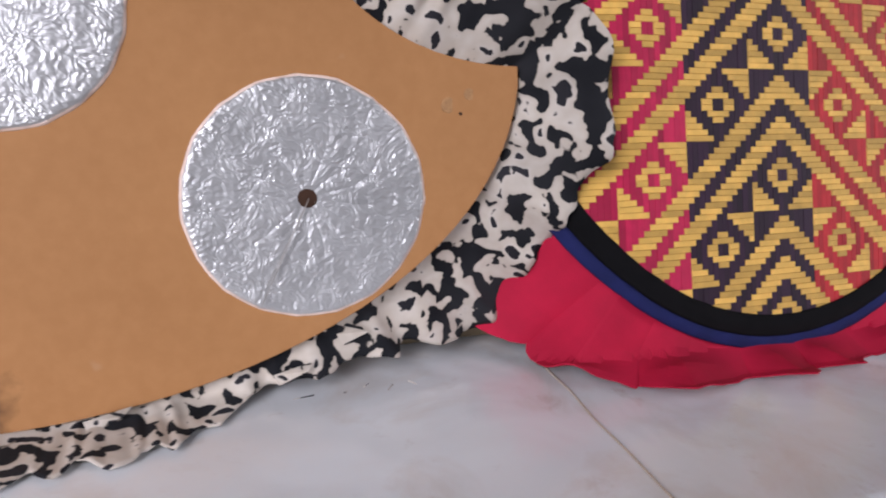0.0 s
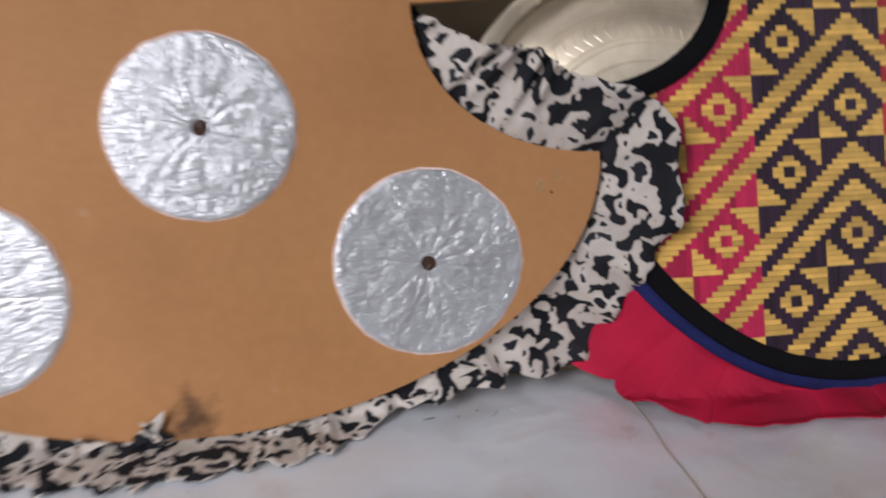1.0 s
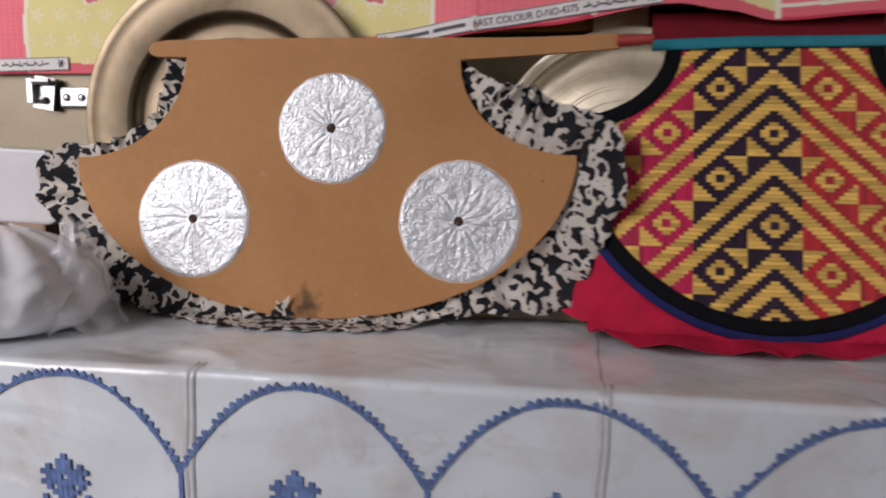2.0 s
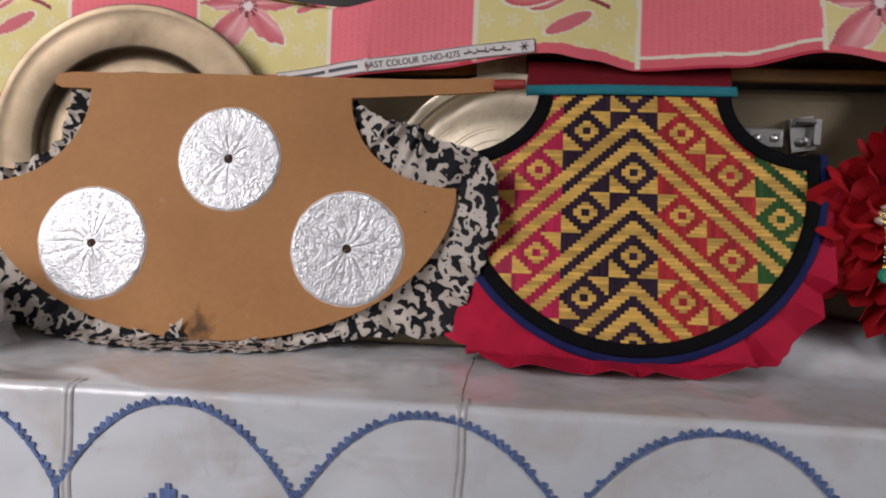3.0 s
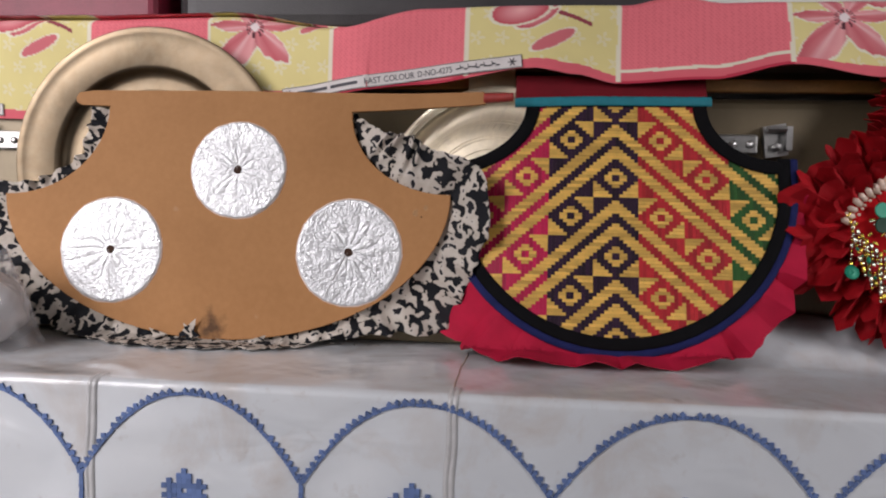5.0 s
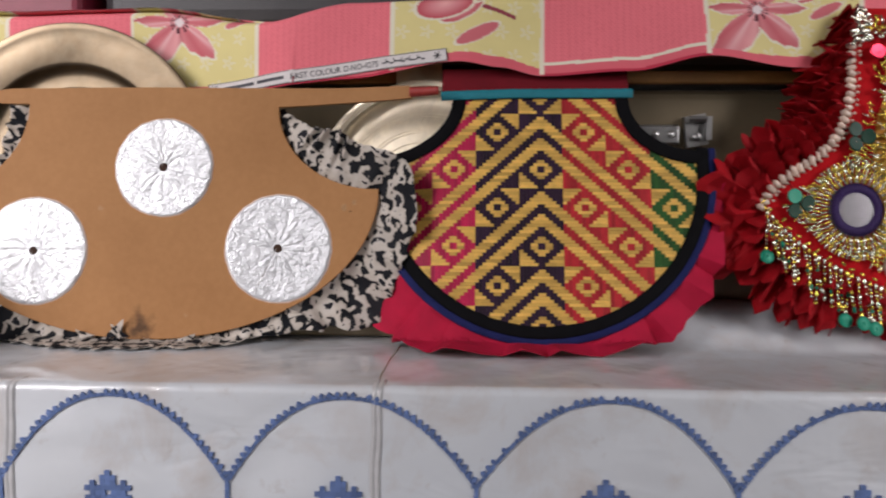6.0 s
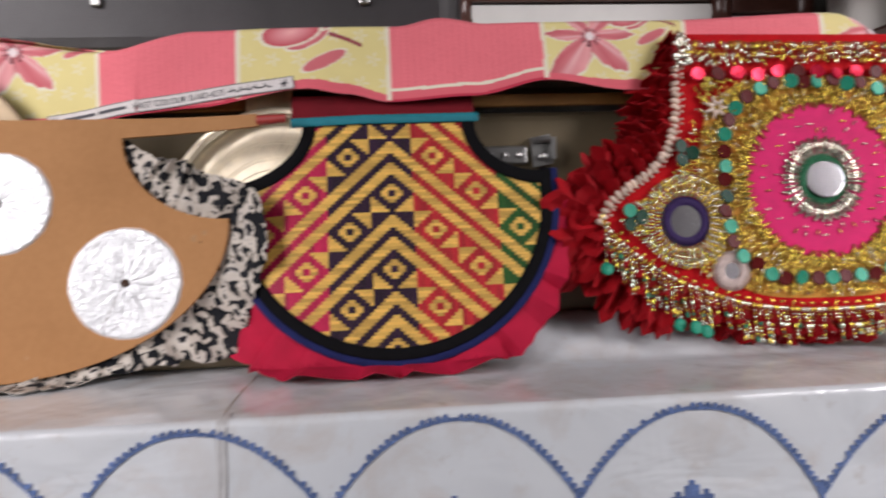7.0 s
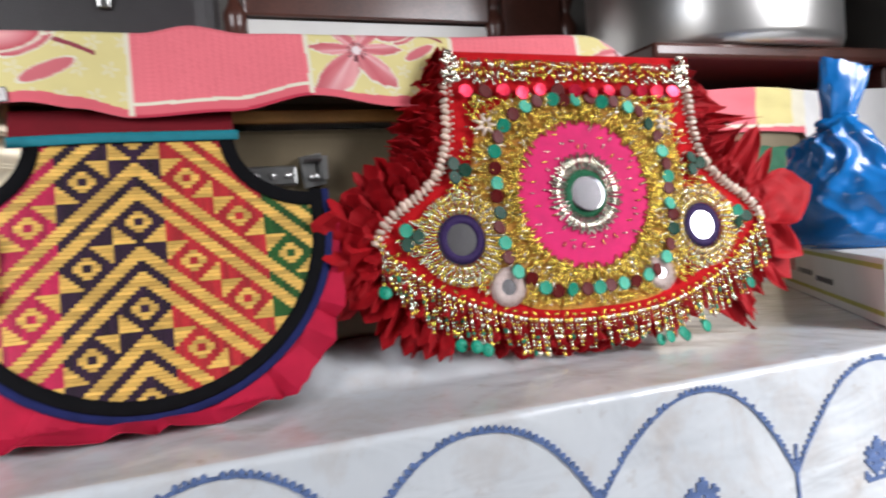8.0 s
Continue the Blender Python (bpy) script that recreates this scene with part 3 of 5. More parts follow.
def bud(dx, dz, size):
    """Colour of a half-closed flower on its stem with one leaf, or None."""
    for cx, cz, rx, rz, t in ((-0.35, 0.1, 0.62, 0.30, 0.25), (-0.1, 0.32, 0.55, 0.2, -0.1), (0.0, -0.02, 0.5, 0.2, 0.5), (0.35, -0.55, 0.5, 0.14, 0.45)):
        px, pz = dx / size - cx, dz / size - cz
        c, s = math.cos(t), math.sin(t)
        q = math.hypot((c * px + s * pz) / rx, (c * pz - s * px) / rz)
        if q < 1:
            return blend(PALE_PINK, DEEP, q * 0.9 if cz > -0.4 else 0.7)
        if q < 1.14:
            return CREAM
    x, z = dx / size, dz / size
    if 0.2 < x < 1.15 and abs(z - (0.12 - 0.35 * (x - 0.2) ** 1.4)) < 0.045:
        return lin(150, 60, 75)
    return None


def cloth_colour(x, z):
    zb = along(BOTTOM, x)
    h = z - zb
    i = max(k for k in range(len(SEAMS)) if SEAMS[k] <= x + 1e-9)
    a, b = SEAMS[i], SEAMS[min(i + 1, len(SEAMS) - 1)]
    pink = i % 2 == 1
    warp = 0.002 * wob(z * 30, x * 3)
    if min(abs(x - a + warp), abs(x - b + warp)) < 0.0022 and h > 0.002:
        return CREAM
    if pink:
        if abs(h - 0.0125) < 0.0017:
            return CREAM
        if h < 0.011:
            return DEEP if h < 0.003 else blend(PINK, DEEP, 0.35)
        dots = math.sin(x * 2 * math.pi / 0.0042) * math.sin(z * 2 * math.pi / 0.0042)
        return blend(PINK, DEEP, 0.3) if dots > 0.45 else PINK
    if h < 0.009 + 0.002 * math.sin(x * 40):
        return blend(PINK, DEEP, 0.4)
    c = None
    if i in (4, 8):
        c = bloom(x - (a + 0.05), z - (0.335 if i == 8 else 0.333), 0.047, 0.5, 6)
        if c is None:
            c = bud(x - (a + 0.105), z - 0.352, 0.035)
    elif i in (2, 6):
        c = bud(x - (a + 0.07), z - 0.337, 0.047)
    else:
        c = bloom(x - (a + 0.06), z - 0.34, 0.045, 0.2, 6)
    if c is not None:
        return c
    gx, gz = (x * 40 + 0.5 * math.floor(z * 40)) % 1 - 0.5, (z * 40) % 1 - 0.5
    r, t = math.hypot(gx, gz), math.atan2(gz, gx)
    if r < 0.2 + 0.12 * math.cos(5 * t):
        return blend(YELLOW, CREAM, 0.55 if r > 0.07 else 0.1)
    return YELLOW


def printed_material():
    m, n, l, p = nodes_of("printed_cotton")
    att = n.new("ShaderNodeVertexColor")
    att.layer_name = "print"
    vec = coords(n)
    c = mix(n, l, 0.5, att.outputs[0], ramp(n, l, noise_tex(n, l, vec, 14, 4), [(0.3, (0.8, 0.8, 0.8)), (0.7, (1, 1, 1))]), "MULTIPLY")
    l.new(c, p.inputs["Base Color"])
    p.inputs["Roughness"].default_value = 0.8
    bump(n, l, p, noise_tex(n, l, vec, 1300, 2), 0.25, 0.0006)
    return m


print_mat = printed_material()


def printed_sheet(name, nu, nv, fn, colour):
    me = sheet(name, nu, nv, fn)
    att = me.color_attributes.new("print", "FLOAT_COLOR", "POINT")
    att.data.foreach_set("color", [q for v in me.vertices for q in (*colour(v.co), 1.0)])
    return me


NV = 110
cloth = put("patchwork_cloth", printed_sheet("patchwork_cloth", 1000, NV, cloth_point, lambda c: cloth_colour(c.x, c.z if c.y < 0.03 else 0.36 + c.y * 0.2)), print_mat)
tagged(cloth, "pink and yellow floral cotton cloth folded over a trunk", "cloth")


def selvedge(x0, z0, x1, z1, texts):
    """A white printed strip on the cloth, with words and plain bars."""
    length, tilt = math.hypot(x1 - x0, z1 - z0), math.atan2(z1 - z0, x1 - x0)
    c, s = math.cos(tilt), math.sin(tilt)

    def at(d, h, lift):
        px, pz = x0 + d * c - h * s, z0 + d * s + h * c
        return px, cloth_y(px, pz) - lift, pz
    strip = put("selvedge_strip", sheet("selvedge_strip", 120, 8, lambda u, v: at(u * length, (v - 0.5) * 0.0132, 0.0012)), label_white, cloth, "white printed selvedge strip")
    marks = Soup()

    def bar(d0, d1, h0, h1):
        k = max(1, int((d1 - d0) / 0.006))
        for i in range(k):
            a, b = d0 + (d1 - d0) * i / k, d0 + (d1 - d0) * (i + 1) / k
            q = [Vector(at(a, h0, 0.0018)), Vector(at(b, h0, 0.0018)), Vector(at(b, h1, 0.0018)), Vector(at(a, h1, 0.0018))]
            marks.add(q, [(0, 1, 2, 3)])
    for h in (-0.0062, 0.0058):
        bar(0, length, h, h + 0.0005)
    for d in (0, length - 0.0006):
        bar(d, d + 0.0006, -0.006, 0.006)
    for kind, d0, d1, text in texts:
        if kind == "bars":
            bar(d0, d1, -0.0016, 0.0016)
        elif kind == "star":
            for t in range(3):
                dx, dz = 0.0042 * math.cos(t * math.pi / 3), 0.0042 * math.sin(t * math.pi / 3)
                p, q = Vector(at(d0 - dx, -dz, 0.0018)), Vector(at(d0 + dx, dz, 0.0018))
                marks.tube(p, q, 0.0005, n=4)
        elif kind == "script":
            for k in range(int((d1 - d0) / 0.004)):
                d = d0 + k * 0.004
                bar(d, d + 0.0036, -0.0012 + 0.001 * math.sin(k * 2.3), 0.0002 + 0.001 * math.sin(k * 2.3))
                if k % 2:
                    bar(d, d + 0.0008, -0.001, 0.0032)
        else:
            font = bpy.data.curves.new("lettering", "FONT")
            font.body, font.size, font.align_x = text, 0.0088, "LEFT"
            tmp = bpy.data.objects.new("lettering", font)
            me = bpy.data.meshes.new_from_object(tmp)
            bpy.data.objects.remove(tmp)
            w = max(v.co.x for v in me.vertices)
            for v in me.vertices:
                v.co = at(d0 + v.co.x / w * (d1 - d0), v.co.y - 0.0031, 0.0018)
            put("lettering", me, dark_ink, strip)
    put("printed_mark", marks.mesh("printed_mark"), dark_ink, strip)


selvedge(-0.096, 0.2585, 0.158, 0.2885, [("star", 0.007, 0, ""), ("bars", 0.017, 0.052, ""), ("bars", 0.056, 0.087, ""), ("text", 0.094, 0.112, "FAST"), ("text", 0.1145, 0.147, "COLOUR"),
                                       ("text", 0.15, 0.186, "D-NO-4275"), ("script", 0.19, 0.236, ""), ("star", 0.246, 0, "")])
selvedge(-0.66, 0.233, -0.418, 0.24, [("script", 0.17, 0.225, ""), ("star", 0.234, 0, ""), ("bars", 0.02, 0.15, "")])


put("cream_flap", sheet("cream_flap", 12, 8, lambda u, v: (0.104 + 0.048 * u, 0.003 + 0.002 * wob(u * 4, v), 0.289 - 0.034 * v + 0.003 * u)), label_cream, cloth, "cream turned-in edge")


# ---- brass plates ----
def brass_plate(m, r, well, material, label, dome=0.0):
    ob = thing("brass_plate", m, label, "plate", "brass plates")
    prof = [(0.0, 0.0), (well * 0.9, 0.0), (well * 0.955, 0.0015), (well * 0.985, 0.006), (well, 0.0105), (well * 1.03, 0.012), (r * 0.9, 0.0115), (r * 0.96, 0.012),
            (r, 0.014), (r + 0.001, 0.013), (r * 0.97, 0.0105), (well * 1.05, 0.0095), (well * 1.0, -0.001), (0.0, -0.0025)]
    prof = [(well * 0.9 * k / 12, dome * (1 - (k / 12) ** 2)) for k in range(12)] + prof[1:]
    put("dish", lathe("dish", prof, 128, "Y"), material, ob)
    ring = Soup()

    def mark(rr, a):
        return rr * math.cos(a), -0.0002 - dome * (1 - min(1, rr / well / 0.9) ** 2), rr * math.sin(a)
    for rr in (0.5, 0.6, 0.63, 0.76, 0.79):
        for i in range(90):
            ring.tube(mark(well * rr, 2 * math.pi * i / 90), mark(well * rr, 2 * math.pi * (i + 1) / 90), 0.0006, n=5)
    for i in range(72):
        a = 2 * math.pi * i / 72
        ring.tube(mark(well * 0.64, a), mark(well * 0.69, a + 0.04), 0.0006, n=4)
        ring.tube(mark(well * 0.69, a + 0.04), mark(well * 0.75, a), 0.0006, n=4)
    put("engraving", ring.mesh("engraving"), material, ob, kind="stuff")
    return ob


brass_plate(pose(-0.2335, -0.008, 0.1825, -3, 0, 3), 0.142, 0.1, brass, "large aged brass plate leaning against the trunk")
# Domed and turned so that its left side catches the west lamp.
brass_plate(pose(0.1335, -0.004, 0.146, -5, 0, -10), 0.1205, 0.112, bright_brass, "bright engraved brass plate behind two hand fans", 0.022)


# ---- brown board fan with foil discs ----
fan = thing("board_hand_fan", pose(0, -0.0575, 0.0, -7.4, 0, 0), "brown board hand fan with three foil discs and printed frill", "hand fan", "hand fans")


def bend(x):
    """How far the warped board comes forward at x."""
    return 0.6 * max(0.0, x + 0.04) ** 2


right_arc = ellipse(0.0915, 0.238, 0.1035, 0.084, 180, 270, 16)
bottom_arc = ellipse(-0.1435, 0.153, 0.2355, 0.150, 0, -180, 60)
left_arc = ellipse(-0.379, 0.239, 0.108, 0.092, 270, 360, 16)
outline = right_arc + bottom_arc[1:-1] + left_arc
handle = [(-0.271, 0.242), (-0.301, 0.2425), (-0.3075, 0.2455), (-0.309, 0.2505), (-0.305, 0.2565), (-0.29, 0.2585), (-0.15, 0.2595), (-0.02, 0.2585),
          (0.05, 0.257), (0.122, 0.2565), (0.124, 0.2435), (0.04, 0.2405), (-0.012, 0.2385)]


def bent(me):
    """Cuts a board into strips and warps it."""
    bm = bmesh.new()
    bm.from_mesh(me)
    for k in range(17):
        bmesh.ops.bisect_plane(bm, geom=bm.verts[:] + bm.edges[:] + bm.faces[:], plane_co=(-0.04 + 0.01 * k, 0, 0), plane_no=(1, 0, 0))
    for v in bm.verts:
        v.co.y -= bend(v.co.x)
    bm.to_mesh(me)
    bm.free()
    return me


put("board", bent(slab("board", outline + handle, -0.002, 0.002, 0.0008)), board_mat, fan)


def wrap(u, v):
    a, x = 2 * math.pi * u, 0.121 + 0.03 * v
    r = (0.0048 - 0.001 * v + 0.0005 * abs(math.sin(v * 28 + a))) * (0.05 if v in (0.0, 1.0) else 1)
    return x, -bend(x) + r * math.sin(a), 0.25 + r * math.cos(a)


put("handle_wrap", sheet("handle_wrap", 16, 40, wrap, closed=True), red_wrap, fan, "red wrapped handle end")
for x, z, r in ((0.058, 0.136, 0.004), (0.068, 0.141, 0.003)):
    spot = Soup()
    spot.disc((x, -0.0019 - bend(x), z), (0, -1, 0), r, 0.0003, 9)
    put("pale_scuff", spot.mesh("pale_scuff"), scuff_mat, fan)
spot = Soup()
spot.disc((0.0635, -0.002 - bend(0.0635), 0.132), (0, -1, 0), 0.0009, 0.0003, 7)
put("nail_hole", spot.mesh("nail_hole"), hole_mat, fan)

# frill: width and gathers along the edge of the board
WIDTH = ((0.0, 0.004), (0.03, 0.026), (0.09, 0.046), (0.16, 0.038), (0.19, 0.042), (0.235, 0.047), (0.265, 0.06), (0.285, 0.056), (0.31, 0.036), (0.34, 0.022), (0.38, 0.014), (0.43, 0.021), (0.47, 0.018), (0.56, 0.023), (0.63, 0.026), (0.67, 0.035), (0.70, 0.042),
         (0.735, 0.044), (0.775, 0.036), (0.8, 0.046), (0.815, 0.04), (0.828, 0.022), (0.84, 0.013), (0.935, 0.013), (0.965, 0.021), (1.0, 0.02))


def resample(pts, n):
    d = [0.0]
    for a, b in zip(pts, pts[1:]):
        d.append(d[-1] + math.hypot(b[0] - a[0], b[1] - a[1]))
    out, k = [], 0
    for i in range(n):
        q = d[-1] * i / (n - 1)
        while k < len(d) - 2 and d[k + 1] < q:
            k += 1
        f = (q - d[k]) / (d[k + 1] - d[k])
        out.append((pts[k][0] + (pts[k + 1][0] - pts[k][0]) * f, pts[k][1] + (pts[k + 1][1] - pts[k][1]) * f))
    return out


def outward(pts, spread):
    """Smoothed outward normals of an open outline that runs clockwise."""
    res = []
    for i in range(len(pts)):
        a, b = pts[max(0, i - spread)], pts[min(len(pts) - 1, i + spread)]
        tx, tz = b[0] - a[0], b[1] - a[1]
        q = math.hypot(tx, tz)
        res.append((-tz / q, tx / q))
    return res


N1 = 620
edge1 = resample(outline, N1)
norm1 = outward(edge1, 14)


def frill_one(u, v):
    i = round(u * (N1 - 1))
    (x, z), (nx, nz) = edge1[i], norm1[i]
    w = along(WIDTH, u) * (1 + 0.1 * wob(u * 60) + 0.05 * wob(u * 160))
    side = 1 if nx * (x + 0.14) + nz * (z - 0.14) > 0 or u < 0.2 or u > 0.8 else -1
    t = -0.006 + (w + 0.006) * v
    fold = 0.6 + 0.8 * abs(wob(u * 25))
    off = 0.0034 + 0.0075 * fold * v * math.sin(u * 250 + 5 * wob(u * 30)) + 0.002 * wob(u * 90, v * 4)
    x, z = x + nx * side * t + 0.004 * v * wob(u * 80, 4), z + nz * side * t
    y = 0.0045 + off * 0.7 - 0.012 * v * min(1, w / 0.04) - bend(x)
    y -= 0.012 * v * max(0.0, min(1, (0.24 - u) / 0.06)) * min(1, u / 0.04)
    y += 0.034 * v * math.exp(-((u - 0.275) / 0.045) ** 2)
    if z < 0.005:
        low = 0.005 - z
        y -= 1.9 * low
        return x, y, max(0.0012 + 0.13 * y, 0.005 - low) + 0.0025 * abs(wob(u * 120)) + 0.001 * v
    return x, y, z


frill = put("frill", sheet("frill", N1, 15, frill_one), cotton_mat, fan, "black and cream printed cotton frill")
solid = frill.modifiers.new("thickness", "SOLIDIFY")
solid.thickness = 0.0006
fray = Soup()
for x, z, h, s in ((-0.172, 0.008, 0.016, 0.011), (-0.165, 0.006, 0.013, -0.009), (-0.02, 0.014, 0.006, 0.01), (0.01, 0.03, 0.006, -0.008), (-0.10, 0.004, 0.006, 0.012), (-0.2, 0.007, 0.006, -0.01)):
    fray.add([(x - 0.008, -0.003, z), (x + 0.008, -0.0035, z), (x + s, -0.008, z + h), (x - 0.006, -0.007, z - 0.004)], [(0, 1, 2), (0, 3, 1)])
for i in range(12):
    x = -0.3 + 0.36 * random.random()
    p = Vector((x, -0.006 - 0.006 * random.random(), 0.004))
    fray.tube(p, p + Vector((random.uniform(-0.012, 0.012), -random.uniform(0.0, 0.014), random.uniform(-0.001, 0.003))), 0.0004, 0.0002, 3)
put("frayed_edge", fray.mesh("frayed_edge"), cotton_mat, fan, kind="stuff")


def foil_disc(cx, cz, r, seed):
    sides = 19

    def rim(a):
        k = a * sides / (2 * math.pi) + seed * 0.37
        f = k - math.floor(k)
        chord = math.cos(math.pi / sides) / math.cos((f - 0.5) * 2 * math.pi / sides)
        return r * (0.35 + 0.65 * chord) * (1 + 0.014 * wob(math.cos(a) * 2, math.sin(a) * 2, seed))

    def pt(u, v):
        a = 2 * math.pi * u
        q = 0.0042 + (rim(a) - 0.0042) * v
        x, z = q * math.cos(a), q * math.sin(a)
        gather = abs(math.sin(a * 7 + 2.2 * wob(a * 1.5, seed) + 3 * wob(x * 25, z * 25, seed))) ** 0.5
        d = 0.0006 * gather * (1 - 0.7 * v) * min(1, v * 6) + 0.0005 * abs(wob(x * 110 + 9 * seed, z * 110)) + 0.0004 * abs(wob(x * 330, z * 330, seed + 2)) * (0.3 + 0.7 * v)
        d += 0.0003 * abs(math.sin(a * 58 + 3 * wob(a * 4, seed))) * max(0, v - 0.75) * 4
        lift = 0.0014 if v < 0.985 else 0.0004
        return cx + x, -0.0022 - lift - d * min(1, (1 - v) * 12 + 0.25) - bend(cx + x), cz + z
    disc = put("foil_disc", sheet("foil_disc", 420, 62, pt, closed=True), foil_mat, fan, "crinkled silver foil disc gathered to its middle")

    def paper(u, v):
        a = 2 * math.pi * u
        q = rim(a) * (0.982 + 0.034 * v) + 0.0005 * wob(a * 6, seed)
        x = cx + q * math.cos(a)
        return x, -0.0022 - 0.0012 * math.sin(math.pi * (0.2 + 0.8 * v)) * (0.7 + 0.3 * wob(a * 9, seed)) - bend(x), cz + q * math.sin(a)
    put("paper_rim", sheet("paper_rim", 200, 5, paper, closed=True), rim_mat, disc, "frayed pinkish paper rim")
    # A flat disc whose dark colour gives the hole its shade.
    hole = Soup()
    hole.disc((cx, -0.0036 - bend(cx), cz), (0, -1, 0), 0.0048, 0.0003, 12)
    put("hole", hole.mesh("hole"), hole_mat, disc)
    thread = Soup()
    for k in range(2):
        a = (4.6, 1.6, 4.2)[seed - 1] + 0.5 * wob(seed * 3.3 + k * 5)
        pts = [Vector((cx + math.cos(a + 0.3 * wob(t * 3, k, seed)) * t * r * 0.16, -0.0066 - bend(cx), cz + math.sin(a + 0.3 * wob(t * 3, k, seed)) * t * r * 0.16)) for t in range(7)]
        for p, q in zip(pts[:5 + k % 2], pts[1:]):
            thread.tube(p, q, 0.0002, n=4)
    put("loose_thread", thread.mesh("loose_thread"), thread_mat, disc)


rim_mat = surface("pinkish_paper", (0.78, 0.62, 0.54), 0.7, vary=0.2, scale=120, fine=900)
thread_mat = surface("grey_thread", (0.28, 0.26, 0.24), 0.8, vary=0.2, relief=0)
foil_disc(-0.2585, 0.091, 0.0545, 1)
foil_disc(-0.128, 0.1765, 0.05, 2)
foil_disc(-0.009, 0.095, 0.054, 3)

# ---- woven palm-leaf fan ----
fan2 = thing("woven_hand_fan", pose(0, -0.089, 0.0, -14.8, 0, 0), "woven palm-leaf hand fan in yellow with coloured chevrons, pink frill", "hand fan", "hand fans")
CU, CW, RX, RW, TOPW, NOTCH, NOTCH_H = 0.2515, 0.176, 0.153, 0.152, 0.2555, 0.078, 0.068
COL, ROW = 0.0427, 0.0387
STEPS = 12
SU, SW = COL / STEPS, ROW / STEPS


def inside(u, w, grow=0.0):
    """Whether the point lies within the fan's blade."""
    if w > TOPW or abs(u - CU) > RX + grow:
        return False
    if w < CW:
        return ((u - CU) / (RX + grow)) ** 2 + ((w - CW) / (RW + grow)) ** 2 <= 1
    d = abs(u - CU) - RX
    return math.hypot(d / (NOTCH - grow), (w - TOPW) / (NOTCH_H - grow)) >= 1


def yellow_on_top(i, j):
    """Whether the yellow weft lies over the dyed warp at the crossing i, j (counted from the middle of a diamond)."""
    a, b = abs(i + 0.5) / STEPS, (j + 0.5) / STEPS
    s = (b + a) % 2.0
    s = s if s <= 1 else s - 2          # bands lie round s = 0, diamonds round s = 1
    if abs(s) <= 0.42:
        return abs(s) > 0.14
    col = round(a)
    da = a - col
    base = (b + col - 1) % 2.0
    db = base if base <= 1 else base - 2
    if abs(db) > 0.52:
        return False
    p, q = abs(da), abs(db)
    if p + q < 0.55:
        if p < 0.05 and q < 0.05:
            return False
        return (p < 0.085 and q < 0.22) or (q < 0.085 and p < 0.22) or (p < 0.14 and q < 0.14)
    return True


# height of the upper diamonds beside the middle column
W_MID = 0.2187
weft = Soup()
warps = {k: Soup() for k in warp_mats}
I0, I1 = int(-RX / SU) - 1, int(RX / SU) + 1
J0, J1 = int((0.02 - W_MID) / SW) - 1, int((TOPW - W_MID) / SW) + 1
for j in range(J0, J1 + 1):
    w = W_MID + (j + 0.5) * SW
    run = None
    for i in range(I0, I1 + 2):
        u = CU + (i + 0.5) * SU
        on = inside(u, w, 0.004) and yellow_on_top(i, j)
        if on and run is None:
            run = i
        if not on and run is not None:
            a, b = CU + run * SU, CU + i * SU
            dz = 0.0002 * wob(a * 300, w * 300)
            hw = SW * 0.5
            x0, x1, y = a - 0.0003, b + 0.0003, -0.0013 - 0.0002 * random.random()
            weft.add([(x0, -0.0005, w - hw + dz), (x1, -0.0005, w - hw - dz), (x1, -0.0005, w + hw - dz), (x0, -0.0005, w + hw + dz),
                      (x0 + 0.0007, y, w - hw * 0.9 + dz), (x1 - 0.0007, y, w - hw * 0.9 - dz), (x1 - 0.0007, y, w + hw * 0.9 - dz), (x0 + 0.0007, y, w + hw * 0.9 + dz)],
                     [(4, 5, 6, 7), (0, 1, 5, 4), (1, 2, 6, 5), (2, 3, 7, 6), (3, 0, 4, 7)])
            run = None
for i in range(I0, I1 + 1):
    u = CU + (i + 0.5) * SU
    a = (i + 0.5) / STEPS
    hue = "magenta" if a < -1.5 else "purple" if a < 0.5 else "red" if a < 2.5 else "green"
    run = None
    for j in range(J0, J1 + 2):
        w = W_MID + (j + 0.5) * SW
        on = inside(u, w, 0.004) and not yellow_on_top(i, j)
        if on and run is None:
            run = j
        if not on and run is not None:
            z0, z1 = W_MID + run * SW - 0.0003, W_MID + j * SW + 0.0003
            hw, y = SU * 0.5, -0.0009 - 0.0003 * random.random()
            warps[hue].add([(u - hw, -0.0003, z0), (u + hw, -0.0003, z0), (u + hw, -0.0003, z1), (u - hw, -0.0003, z1),
                            (u - hw * 0.95, y, z0 + 0.0004), (u + hw * 0.95, y, z0 + 0.0004), (u + hw * 0.95, y, z1 - 0.0004), (u - hw * 0.95, y, z1 - 0.0004)],
                           [(4, 5, 6, 7), (0, 1, 5, 4), (1, 2, 6, 5), (2, 3, 7, 6), (3, 0, 4, 7)])
            run = None
put("yellow_weft", weft.mesh("yellow_weft"), weft_mat, fan2, "yellow palm-leaf strips", "stuff")
for hue, s in warps.items():
    put(hue + "_warp", s.mesh("warp"), warp_mats[hue], fan2, hue + " dyed palm-leaf strips", "stuff")
low_arc = ellipse(CU, CW, RX, RW, 0, -180, 80)
back = low_arc + ellipse(CU - RX, TOPW, NOTCH, NOTCH_H, -90, 0, 14) + ellipse(CU + RX, TOPW, NOTCH, NOTCH_H, 180, 270, 14)
put("backing", slab("backing", back, 0.0, 0.0025), warp_mats["purple"], fan2)


